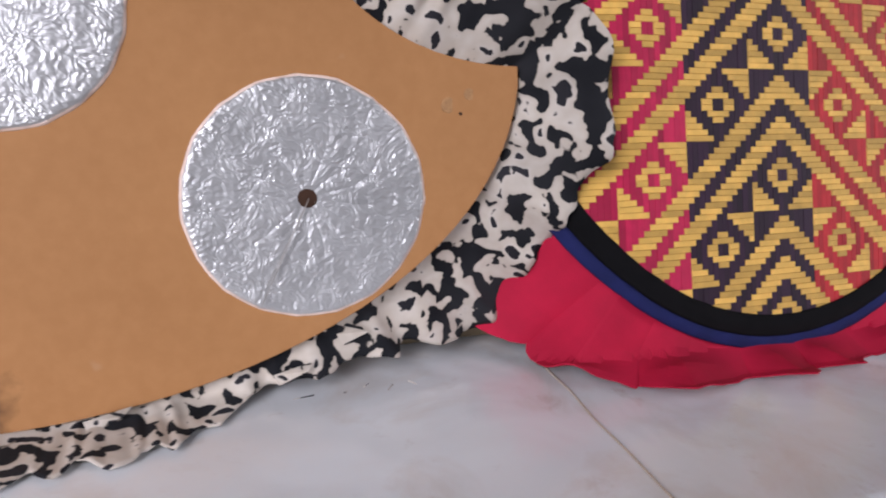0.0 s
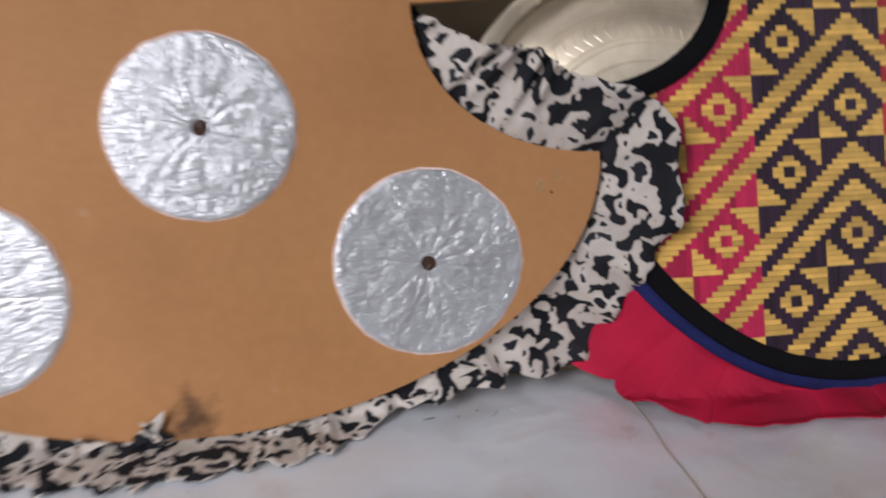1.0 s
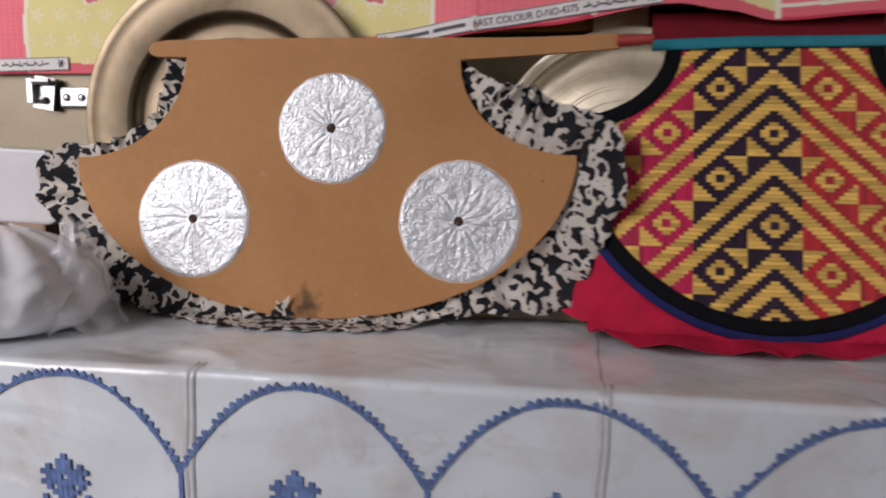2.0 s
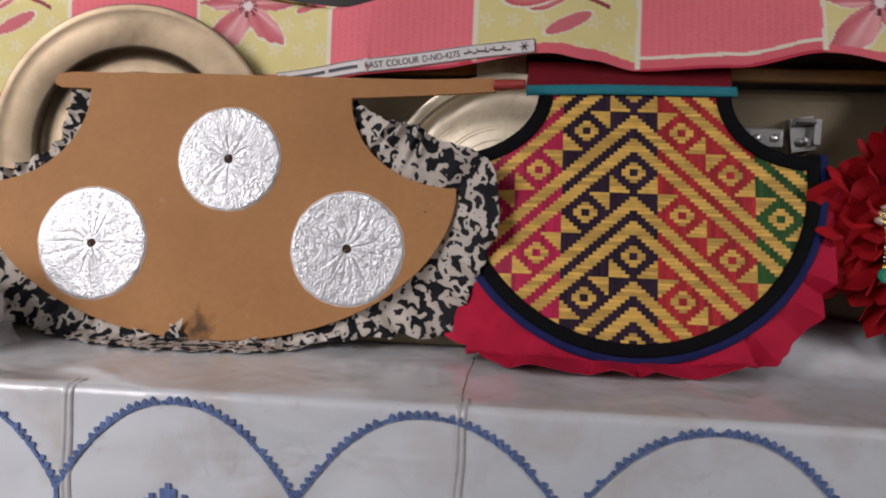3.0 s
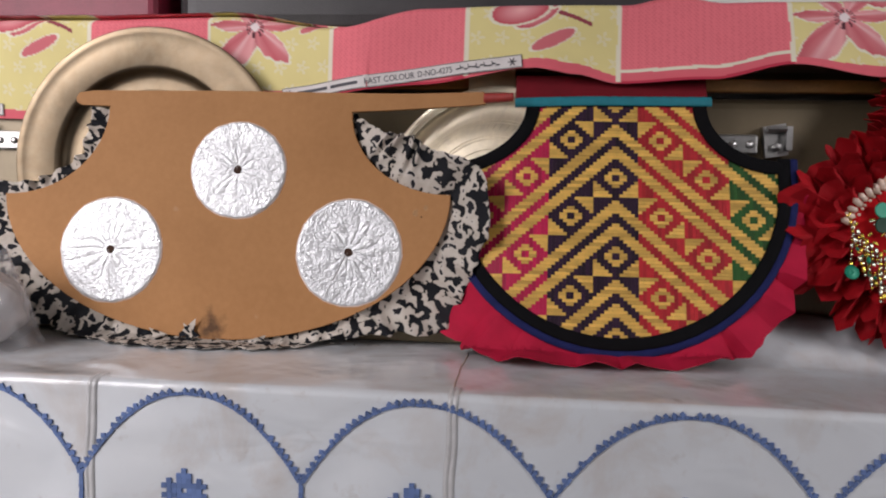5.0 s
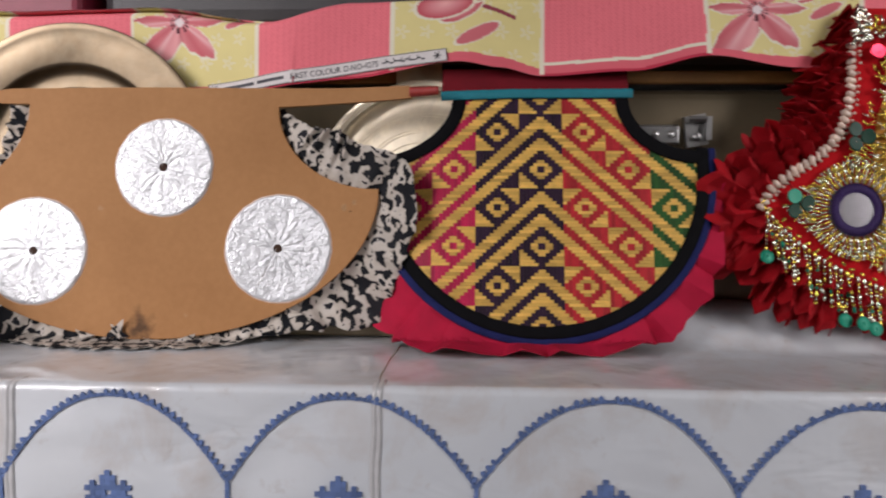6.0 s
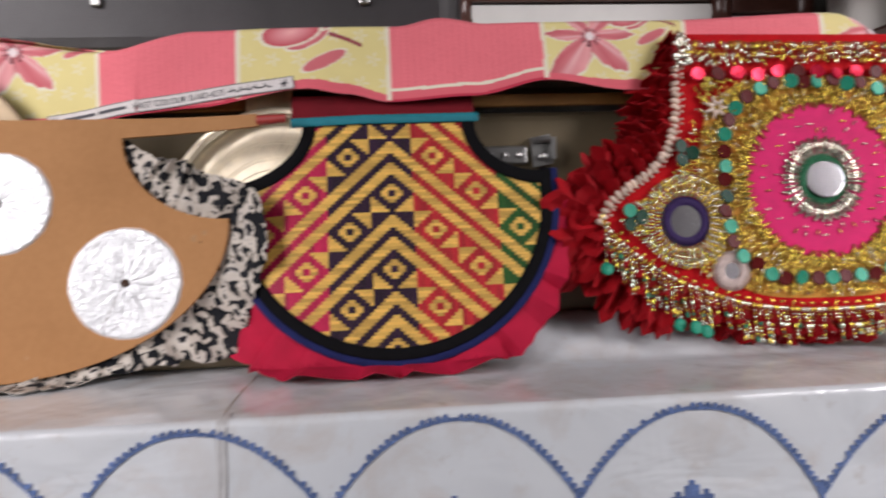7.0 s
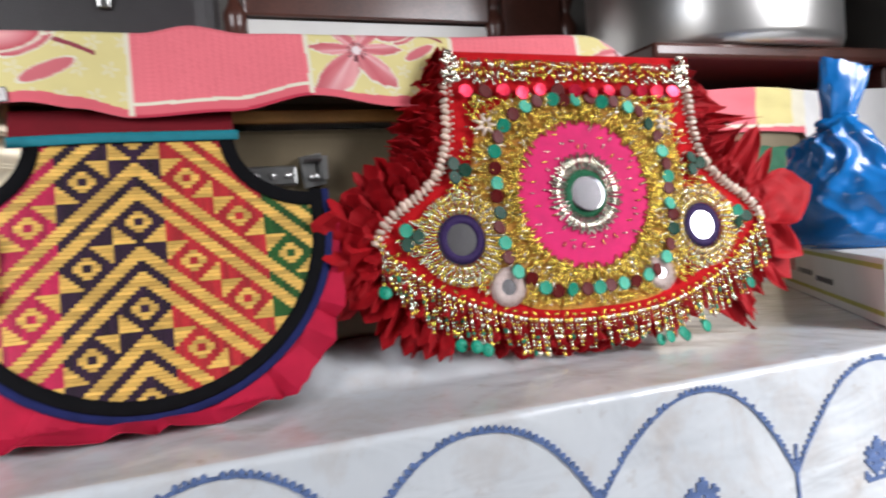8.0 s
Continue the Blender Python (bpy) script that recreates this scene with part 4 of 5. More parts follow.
def band(name, path, w0, w1, depth, material, label="", bulge=0.0016):
    """A cloth binding that follows the path, from the offset w0 to w1 outside it."""
    pts = resample(path, 160)
    nm = outward(pts, 3)

    def fn(u, v):
        i = round(u * 159)
        t = w0 + (w1 - w0) * v + 0.0004 * wob(u * 40, v)
        x, z = pts[i][0] + nm[i][0] * t, pts[i][1] + nm[i][1] * t
        return x, depth - bulge * math.sin(math.pi * v) - 0.0003 * wob(u * 120, v * 3), z
    ob = put(name, sheet(name, 160, 9, fn), material, fan2, label)
    ob.modifiers.new("thickness", "SOLIDIFY").thickness = 0.001
    return ob


hem_arc = [(CU + RX, CW + 0.026), (CU + RX, CW + 0.013)] + ellipse(CU, CW, RX, RW, 0, -150, 80)
band("black_binding", hem_arc, -0.0015, 0.0105, -0.0022, black_band, "black cloth binding")
band("blue_binding", hem_arc, 0.0092, 0.0175, -0.001, blue_band, "blue cloth binding")
band("notch_binding", ellipse(CU + RX, TOPW, NOTCH, NOTCH_H, 180, 272, 30), -0.001, 0.0125, -0.0022, black_band, "black cloth binding")
band("notch_binding", ellipse(CU - RX, TOPW, NOTCH, NOTCH_H, -92, 0, 30), -0.001, 0.0125, -0.0022, black_band, "black cloth binding")
band("teal_binding", [(CU + 0.092, TOPW - 0.001), (CU - 0.03, TOPW - 0.0015), (CU - 0.099, TOPW - 0.004)], 0.0, -0.009, -0.0028, teal_band, "teal cloth binding")
put("handle_sleeve", slab("handle_sleeve", [(CU - 0.099, TOPW + 0.004), (CU + 0.089, TOPW + 0.007), (CU + 0.088, TOPW + 0.03), (CU - 0.098, TOPW + 0.031)], -0.002, 0.006, 0.002), maroon_cotton, fan2, "maroon cloth sleeve")

N2 = 420
edge2 = resample(ellipse(CU, CW, RX + 0.016, RW + 0.016, 2, -164, 120), N2)
norm2 = outward(edge2, 4)
W2 = ((0.0, 0.004), (0.08, 0.010), (0.18, 0.022), (0.28, 0.031), (0.38, 0.029), (0.5, 0.026), (0.6, 0.027), (0.68, 0.036), (0.76, 0.047), (0.84, 0.056), (0.9, 0.06), (1.0, 0.055))


def frill_two(u, v):
    i = round(u * (N2 - 1))
    (x, z), (nx, nz) = edge2[i], norm2[i]
    k = u * 11 + 0.7 * wob(u * 9)
    saw = k - math.floor(k)
    fold = saw / 0.72 if saw < 0.72 else (1 - saw) / 0.28
    w = along(W2, u) * (1 + (fold - 0.5) * 0.42 * max(0.2, 1 - abs(u - 0.6) * 2.2) + 0.1 * wob(math.floor(k) * 3.7) + 0.12 * wob(u * 40, 3))
    t = -0.004 + (w + 0.004) * v
    y = 0.002 + 0.004 * v - 0.016 * fold * v ** 0.8 + 0.9 * max(0, 0.165 - x) * v
    # the cloth of each pleat slides over the next one
    tx, tz = nz, -nx
    slide = -0.0012 * fold * v
    x, z = x + nx * t + tx * slide, z + nz * t + tz * slide
    if z < 0.014:
        low = 0.014 - z
        y -= 0.85 * low
        z = max(0.264 * y + 0.0014, 0.012 - 0.7 * low) + 0.012 * fold * v * min(1, low / 0.012)
    return x, y, z


frill2 = put("frill", sheet("frill", N2, 12, frill_two, smooth=False), pink_frill, fan2, "pleated crimson cotton frill")
frill2.modifiers.new("thickness", "SOLIDIFY").thickness = 0.0008
# the side of the blade that lies behind the other fan curls back
for ob in fan2.children:
    for v in ob.data.vertices:
        v.co.y += 4.5 * max(0.0, 0.165 - v.co.x) ** 2 * min(1, v.co.z / 0.06)

# ---- red mirror-work fan ----
FX = 0.698
fan3 = thing("beaded_hand_fan", pose(FX, -0.07, 0.0, -6.5, 0.6, 0), "red mirror-work hand fan with gold beads and a bead fringe", "hand fan", "hand fans")


def half(p):
    """The half outline mirrored into a whole one, clockwise from the top right."""
    return [(x, z) for x, z in p] + [(-x, z) for x, z in p[::-1]]


def spline(p, n):
    out = []
    q = [p[0]] + p + [p[-1]]
    for a, b, c, d in zip(q, q[1:], q[2:], q[3:]):
        for i in range(n):
            t = i / n
            out.append(tuple(0.5 * (2 * b[k] + (c[k] - a[k]) * t + (2 * a[k] - 5 * b[k] + 4 * c[k] - d[k]) * t * t + (3 * b[k] - a[k] - 3 * c[k] + d[k]) * t ** 3) for k in (0, 1)))
    return out + [p[-1]]


side_line = spline([(0.152, 0.332), (0.153, 0.245), (0.172, 0.196), (0.222, 0.158), (0.237, 0.135)], 8)
low_line = spline([(0.237, 0.135), (0.212, 0.108), (0.165, 0.076), (0.1, 0.051), (0.04, 0.042), (0.0, 0.0405)], 8)
whole = half(side_line + low_line[1:-1])
put("blade", slab("blade", whole, -0.002, 0.004, 0.001), red_felt, fan3, "red felt blade")

# ruffle of folded red satin behind the blade
rim3 = resample(side_line + low_line[1:-1] + [(-x, z) for x, z in (side_line + low_line[1:])[::-1]], 1500)
nrm3 = outward(rim3, 27)


def ruffle(layer, width, teeth, depth):
    """A ring of cut points, each folded and twisted its own way."""
    def fn(u, v):
        i = round(u * 1499)
        (x, z), (nx, nz) = rim3[i], nrm3[i]
        k = u * teeth * (0.45 if x > 0.05 else 1) + 1.3 * wob(u * 23, layer) + layer * 0.4
        j = math.floor(k)
        f = k - j
        peak = 0.5 + 0.3 * wob(j * 5.1, layer)
        tri = f / peak if f < peak else (1 - f) / (1 - peak)
        sharp = 0.5 if x > 0.05 else 0.16
        jut = (1.06 - sharp + sharp * tri) * (0.92 + (0.22 + 0.28 * (x > 0.05)) * wob(j * 2.93, layer + 0.5))
        far = 1.75 if layer < 2 and 0.08 < z < 0.31 and x > 0.12 else 1.3 if layer < 2 and z < 0.15 and abs(x) > 0.15 else 0.72 if z < 0.075 else 1
        ends = min(1, u * 14 + 0.1, (1 - u) * 14 + 0.1)
        t = -0.014 + (width * jut * far * ends + 0.014) * v
        side = 0.007 * v * wob(j * 1.71, layer + 3)
        zz = z + nz * t - nx * side
        y = depth + v * (0.009 * wob(j * 3.3, layer + 2) + (0.009 if x > 0.05 else 0.02) * (f - 0.5) * (1 if j % 2 else -1)) + 0.004 * wob(u * 160, v * 3, layer) - 0.012 * v * v * (1 if layer else 0.3)
        y += 0.005 * ridge3(u * 70, v * 3, layer) * v
        if zz < 0.004:
            y, zz = y - 0.8 * (0.004 - zz), 0.004 + 0.002 * tri
        return x + nx * t + nz * side, y, zz
    ob = put("ruffle", sheet("ruffle", 1500, 9, fn, smooth=False), red_ruffle, fan3, "jagged folded red satin ruffle")
    ob.modifiers.new("thickness", "SOLIDIFY").thickness = 0.0006


def ridge3(x, y, z):
    return 1 - 2.4 * abs(wob(x, y, z))


ruffle(0, 0.056, 92, 0.014)
ruffle(1, 0.047, 101, 0.009)
ruffle(2, 0.036, 112, 0.005)
ruffle(3, 0.022, 124, 0.002)

FRONT = -0.0028
ground = [(0.132 * (abs(math.cos(a)) ** 0.55) * (1 if math.cos(a) > 0 else -1), 0.17 + 0.117 * (abs(math.sin(a)) ** 0.7) * (1 if math.sin(a) > 0 else -1)) for a in [-2 * math.pi * k / 72 for k in range(72)]]
put("gold_ground", slab("gold_ground", ground, FRONT - 0.0006, FRONT + 0.0012), gold_cloth, fan3, "gold thread ground")
felt = Soup()
DC = (0.0, 0.176)
felt.disc((DC[0], FRONT - 0.0008, DC[1]), (0, -1, 0), 0.082, 0.0008, 64)
put("magenta_disc", felt.mesh("magenta_disc"), magenta_felt, fan3, "magenta felt disc")


def in_blade(x, z, margin):
    """Inside the field of the blade, at least margin from its edge."""
    x = abs(x)
    if z > 0.30 - margin:
        return False
    for a, b in zip(side_line + low_line, (side_line + low_line)[1:]):
        ex, ez = b[0] - a[0], b[1] - a[1]
        q = math.hypot(ex, ez)
        if q < 1e-6:
            continue
        t = max(0, min(1, ((x - a[0]) * ex + (z - a[1]) * ez) / q / q))
        if math.hypot(x - a[0] - t * ex, z - a[1] - t * ez) < margin:
            return False
    lo = 0.0405 + 0.0945 * (x / 0.237) ** 2.1
    hi = 0.31 if x < 0.152 else 0.245 - 0.11 * ((x - 0.152) / 0.085) ** 0.75
    return lo < z < hi


MIRRORS = [(0.0, 0.176, 0.0205, "green"), (-0.15, 0.135, 0.0185, "purple"), (0.15, 0.133, 0.0185, "purple"), (-0.104, 0.083, 0.0105, "pale"), (0.085, 0.083, 0.0085, "pale")]
THREADS = {"green": green_thread, "purple": purple_thread, "pale": pale_thread}
for x, z, r, hue in MIRRORS:
    g = Soup()
    g.disc((x, FRONT - (0.0045 if hue == "green" else 0.0016), z), (-0.1 if hue == "green" else 0, -1, 0.1 if hue == "green" else 0), r, 0.0006, 40)
    glass = put("mirror", g.mesh("mirror"), mirror_mat, fan3, "small round mirror ringed with thread")
    ring = Soup()
    wide = 0.007 if hue != "pale" else 0.0205 - r
    k = int(2 * math.pi * r / 0.0011)
    for i in range(k):
        a = 2 * math.pi * i / k
        c, s = math.cos(a), math.sin(a)
        ring.tube((x + c * (r - 0.002), FRONT - 0.003, z + s * (r - 0.002)), (x + c * (r + wide), FRONT - 0.0012, z + s * (r + wide)), 0.0008, n=5)
    put("thread_ring", ring.mesh("thread_ring", True), THREADS[hue], glass, hue + " thread ring")

# silver burst round the middle mirror and gold bugles round the others
burst, gild = Soup(), Soup()


def bugle(s, x, z, ang, length, r, lift=0.0):
    c, q = math.cos(ang) * length / 2, math.sin(ang) * length / 2
    y = FRONT - 0.0024 - lift
    s.tube((x - c, y, z - q), (x + c, y - 0.0012, z + q), r, n=5)


for i in range(64):
    a = 2 * math.pi * i / 64 + random.uniform(-0.03, 0.03)
    bugle(burst, math.cos(a) * 0.0355, 0.176 + math.sin(a) * 0.0355, a, 0.014 + 0.006 * (i % 2), 0.0016)
for i in range(46):
    a, d = 2 * math.pi * i / 46 + random.uniform(-0.06, 0.06), random.uniform(0.045, 0.074)
    bugle(burst if i % 3 else gild, math.cos(a) * d, 0.176 + math.sin(a) * d, random.choice((0.0, a)), 0.006, 0.0008)
for i in range(180):
    a = 2 * math.pi * i / 180 + random.uniform(-0.02, 0.02)
    d = 0.0835 + random.uniform(-0.004, 0.005)
    bugle(gild, math.cos(a) * d, 0.176 + math.sin(a) * d, a + random.uniform(-0.3, 0.3), random.uniform(0.008, 0.014), 0.0011)
for mx, mz, r, hue in MIRRORS[1:]:
    for ring_i, k in ((0, 60), (1, 70), (2, 76)) if hue == "purple" else ():
        for i in range(k):
            a = 2 * math.pi * i / k + 0.06 * ring_i
            d = r + 0.0115 + 0.007 * ring_i
            bugle(burst if (i + ring_i) % 2 else gild, mx + math.cos(a) * d, mz + math.sin(a) * d, a + random.uniform(-0.25, 0.25), 0.0085, 0.0011, 0.001 * random.random())
tries = 0
while tries < 8500:
    tries += 1
    x, z = random.uniform(-0.225, 0.225), random.uniform(0.045, 0.285)
    if not in_blade(x, z, 0.016) or (z > 0.205 and abs(x) > 0.126 and random.random() < 0.8) or math.hypot(x, z - 0.176) < 0.083:
        continue
    if any(math.hypot(x - mx, z - mz) < r + (0.02 if hue == "purple" else 0.01) for mx, mz, r, hue in MIRRORS[1:]):
        continue
    a = math.atan2(z - 0.176, x)
    tilt = a + random.uniform(-0.7, 0.7)
    bugle(gild if random.random() < (0.9 if abs(x) < 0.125 else 0.55) else burst, x, z, tilt, random.uniform(0.004, 0.009), random.uniform(0.0007, 0.0011), random.uniform(0, 0.002))
put("gold_beadwork", gild.mesh("gold_beadwork", True), gold, fan3, "gold bugle beads", "stuff")
put("silver_beadwork", burst.mesh("silver_beadwork", True), silver, fan3, "silver bugle beads", "stuff")

# sequins: a garland of green and maroon round the disc, a row below the top
def sequin(x, z, r, material, name):
    s = Soup()
    n = Vector((random.uniform(-0.25, 0.25), -1, random.uniform(-0.2, 0.25)))
    s.disc((x, FRONT - 0.0058, z), n, r, 0.0007, 16, 0.0002)
    put(name, s.mesh(name), material, fan3)


for i in range(44):
    f = i / 44 * 2 * math.pi
    c, s = math.cos(f), math.sin(f)
    p = 3.2
    q = (abs(c) ** p + abs(s) ** p) ** (-1 / p)
    x, z = 0.108 * q * c, 0.176 + 0.103 * q * s
    if z < 0.062:
        continue
    sequin(x + random.uniform(-0.002, 0.002), z + random.uniform(-0.002, 0.002), 0.0078 if i % 2 else 0.0076, (dark_green_seq if i % 9 == 5 else green_seq) if i % 2 else maroon_seq, "green_sequin" if i % 2 else "maroon_sequin")
for i in range(13):
    sequin(-0.13 + 0.26 * i / 12, 0.2885 + random.uniform(-0.002, 0.002), 0.0066 + 0.002 * random.random(), (red_seq, maroon_seq, red_seq, red_seq)[i % 4], "red_sequin")
for x in (-0.205, 0.205, -0.148, 0.148):
    for k in range(3):
        sequin(x + 0.008 * math.cos(k * 2.1), (0.14 if abs(x) > 0.2 else 0.205) + 0.008 * math.sin(k * 2.1), 0.0075, dark_green_seq if k != 1 or abs(x) < 0.2 else green_seq, "green_sequin")
for x in (-0.112, 0.112):
    for k in range(7):
        a = k * 0.9
        s = Soup()
        s.tube((x + 0.003 * math.cos(a), FRONT - 0.005, 0.252 + 0.003 * math.sin(a)), (x + 0.014 * math.cos(a), FRONT - 0.004, 0.252 + 0.012 * math.sin(a)), 0.0028, 0.001, 6)
        put("pearl_petal", s.mesh("pearl_petal", True), pearl, fan3)

# top bead row, shells along the sides, fringe along the lower edge
top_gold, top_silver = Soup(), Soup()
for i in range(88):
    x = -0.142 + 0.284 * i / 87 + random.uniform(-0.0008, 0.0008)
    z = 0.3225 + random.uniform(-0.0015, 0.0015)
    for row in range(3):
        h = random.choice((0.0045, 0.0085, 0.0085))
        if random.random() < 0.12:
            z -= h
            continue
        s = top_silver if (random.random() < 0.35 + 0.5 * (abs(x) > 0.09)) == (row != 1) else top_gold
        lean = random.uniform(-0.0012, 0.0012)
        s.tube((x, FRONT - 0.003, z), (x + lean, FRONT - 0.004 - 0.001 * row, z - h), 0.0011, n=6)
        z -= h + 0.0009
for sx in (-1, 1):
    for k in range(26):
        a = random.uniform(0, 6.28)
        top_silver.bead((sx * (0.146 + random.uniform(-0.008, 0.008)), FRONT - 0.005, 0.312 + random.uniform(-0.018, 0.018)), 0.0028, 1.6, (math.cos(a), -0.3, math.sin(a)), 6)
put("gold_bead_trim", top_gold.mesh("gold_bead_trim", True), gold, fan3, "gold bugle bead row", "stuff")
put("silver_bead_trim", top_silver.mesh("silver_bead_trim", True), silver, fan3, "silver bugle bead row", "stuff")
shells = Soup()
for sx in (-1, 1):
    pts = resample(side_line, 36)
    nm = outward([(x, z) for x, z in pts], 2)
    for i, ((x, z), (nx, nz)) in enumerate(zip(pts, nm)):
        if z > 0.293:
            continue
        if nx < 0:
            nx, nz = -nx, -nz
        d = Vector((sx * nx, -0.4 * random.random(), nz)).normalized()
        base = Vector((sx * x, FRONT - 0.002, z))
        d = (d + Vector((0.3 * random.uniform(-1, 1), 0, 0.3 * random.uniform(-1, 1)))).normalized()
        shells.bead(base + d * 0.0025, 0.0031 + 0.0008 * random.random(), 1.7, d, 7)
        shells.bead(base - d * 0.006 + Vector((0, -0.001, 0.003)), 0.0016, 1.0, d, 6)
put("shell_edging", shells.mesh("shell_edging", True), pearl, fan3, "pearly shell beads along the sides", "stuff")

fringe_path = resample(low_line + [(-x, z) for x, z in low_line[::-1][1:]], 92)
fr_gold, fr_silver, fr_green = Soup(), Soup(), Soup()
edge_beads = Soup()
for i, (x, z) in enumerate(fringe_path):
    f = abs(x) / 0.237
    length = (0.03 + 0.016 * f) * random.uniform(0.85, 1.1)
    p = Vector((x, FRONT - 0.003, z + 0.004))
    sway = Vector((random.uniform(-0.18, 0.18) + 0.25 * wob(x * 30), -0.12 + random.uniform(-0.1, 0.06), -1)).normalized()
    d = 0.0
    k = 0
    while d < length:
        big = k % 4 == 0
        seg = 0.0072 if big else 0.0034
        c = p + sway * (d + seg / 2)
        if c.z < 0.005:
            break
        pick = (i * 3 + k) % 7
        s = fr_gold if pick in (0, 2, 5) else fr_silver if pick in (1, 3, 4) else fr_green if k > 3 else fr_silver
        s.bead(c, 0.0021 if big else 0.0016, seg / 2 / (0.0021 if big else 0.0016), sway, 6)
        d += seg
        k += 1
    if random.random() < 0.1:
        c = p + sway * (d + 0.004)
        fr_green.disc((c.x, c.y - 0.003, max(c.z, 0.009)), (0.1, -1, 0.2), 0.007, 0.0007, 14, 0.001)
    for q in range(i % 2):
        edge_beads.bead((x + random.uniform(-0.003, 0.003), FRONT - 0.004, z + 0.007 + 0.006 * q), 0.0017, 2.0, (random.uniform(-1, 1), 0, random.uniform(-0.4, 1)), 5)
put("gold_fringe", fr_gold.mesh("gold_fringe", True), gold, fan3, "gold bead fringe", "stuff")
put("silver_fringe", fr_silver.mesh("silver_fringe", True), silver, fan3, "silver bead fringe", "stuff")
put("green_fringe", fr_green.mesh("green_fringe", True), green_seq, fan3, "green sequins and beads of the fringe", "stuff")
put("bead_hem", edge_beads.mesh("bead_hem", True), gold, fan3, kind="stuff")

# ---- things at the ends of the table ----
# white carton with a knotted blue bag on it
ax = Vector((1.02, -0.15, 0))
bx = Vector((1.33, 0.3, 0))
turn = math.degrees(math.atan2(bx.y - ax.y, bx.x - ax.x))
L = (bx - ax).length
carton = thing("carton", pose(ax.x, ax.y, 0, 0, 0, turn), "long white carton with olive stripes and red print", "carton")
put("box", block("box", (L, 0.1, 0.078), (L / 2, -0.05, 0.0395), 0.002), white_card, carton)
ink = Soup()
def print_bar(s, x0, x1, z0, z1):
    s.add([(x0, 0.0008, z0), (x1, 0.0008, z0), (x1, 0.0008, z1), (x0, 0.0008, z1)], [(3, 2, 1, 0)])
for z in (0.012, 0.066):
    print_bar(ink, 0.0, L * 0.99, z, z + 0.006)
put("printed_stripe", ink.mesh("printed_stripe"), olive_ink, carton, "olive printed stripes")
ink = Soup()
for i in range(3):
    print_bar(ink, L * (0.76 + 0.05 * i), L * (0.785 + 0.05 * i), 0.034, 0.056)
put("printed_mark", ink.mesh("printed_mark"), red_ink, carton, "red printed mark")
ink = Soup()
for a, b in ((0.56, 0.585), (0.595, 0.62), (0.63, 0.66), (0.67, 0.685), (0.695, 0.715)):
    print_bar(ink, L * a, L * b, 0.034, 0.042)
print_bar(ink, L * 0.36, L * 0.52, 0.029, 0.037)
put("printed_line", ink.mesh("printed_line"), dark_ink, carton, "dark printed line")


def bag_mesh(name, r, h, seed, squash=0.8):
    def fn(u, v):
        a = 2 * math.pi * u
        t = v
        prof = math.sin(math.pi * min(1, 0.16 + 0.84 * t) ** 0.8) ** 0.6 if t < 0.98 else 0.12
        fold = 1 + 0.05 * t * t * math.sin(11 * a + 3 * wob(seed, t * 2)) + 0.10 * wob(math.cos(a) * 2, math.sin(a) * 2, t * 3 + seed) + 0.05 * wob(math.cos(a) * 7, math.sin(a) * 7, t * 8 + seed)
        q = r * prof * fold
        z = h * t + (0.012 * wob(math.cos(a) * 3, math.sin(a) * 3, seed) * math.sin(math.pi * t))
        return q * math.cos(a), q * math.sin(a) * squash, max(0.0006, z)
    return sheet(name, 72, 40, fn, closed=True)


bag = thing("plastic_bag", pose(1.238, 0.034, 0.079, 0, 0, -27), "knotted blue plastic carrier bag on a carton", "bag")
BAG_L = ((0, -0.098), (0.06, -0.118), (0.3, -0.108), (0.6, -0.101), (0.84, -0.098), (0.93, -0.088), (1, -0.07))
BAG_R = ((0, 0.1), (0.08, 0.125), (0.2, 0.112), (0.4, 0.062), (0.7, 0.006), (0.9, -0.024), (1, -0.034))


def ridge(x, y, z):
    """Sharp creases: high along thin lines, low between them."""
    return 1 - 2.4 * abs(wob(x, y, z))


def pouch(u, v):
    a, t = 2 * math.pi * u, v
    left, right = along(BAG_L, t), along(BAG_R, t)
    c, s = math.cos(a), math.sin(a)
    pull = ridge(a * 1.6 + 1.5 * wob(t * 2, 4), t * 0.8, 3.1) * (0.4 + 0.6 * t)
    push = 0.015 * pull + 0.008 * ridge(c * 1.3 + t, s * 1.3, t * 2.4) + 0.0018 * ridge(c * 4, s * 4 + t, t * 6)
    push *= min(1, t * 9) * min(1, (1 - t) * 6 + 0.2)
    deep = 0.085 * (1 - 0.76 * t) + push
    x = (left + right) / 2 + c * ((right - left) / 2 + push)
    z = 0.186 * t + 0.006 * wob(c * 3, s * 3, t * 4) * math.sin(math.pi * t) - 0.02 * max(0.0, -c) * max(0.0, t - 0.7) / 0.3
    return x, -0.022 * t + s * deep, max(0.0006, z)


put("pouch", sheet("pouch", 170, 80, pouch, closed=True), blue_film, bag)


def handle_fn(u, v):
    a, t = 2 * math.pi * v, u
    wide = 0.02 + 0.013 * min(1, t * 1.3)
    x = -0.052 + 0.018 * t + wide * math.cos(a) + 0.003 * ridge(t * 3, math.cos(a) * 2, 1)
    thin = 0.008 * (1 - t) + 0.007 * math.sin(math.pi * t) + 0.0012
    y = -0.022 + thin * math.sin(a) + 0.004 * ridge(math.cos(a) * 2.5, t * 1.5, 5)
    return x, y, 0.174 + 0.093 * t - 0.01 * t * math.cos(a) + 0.003 * wob(t * 9, math.cos(a) * 3)


put("handle", sheet("handle", 34, 36, handle_fn), blue_film, bag, "upright flat loop handle")


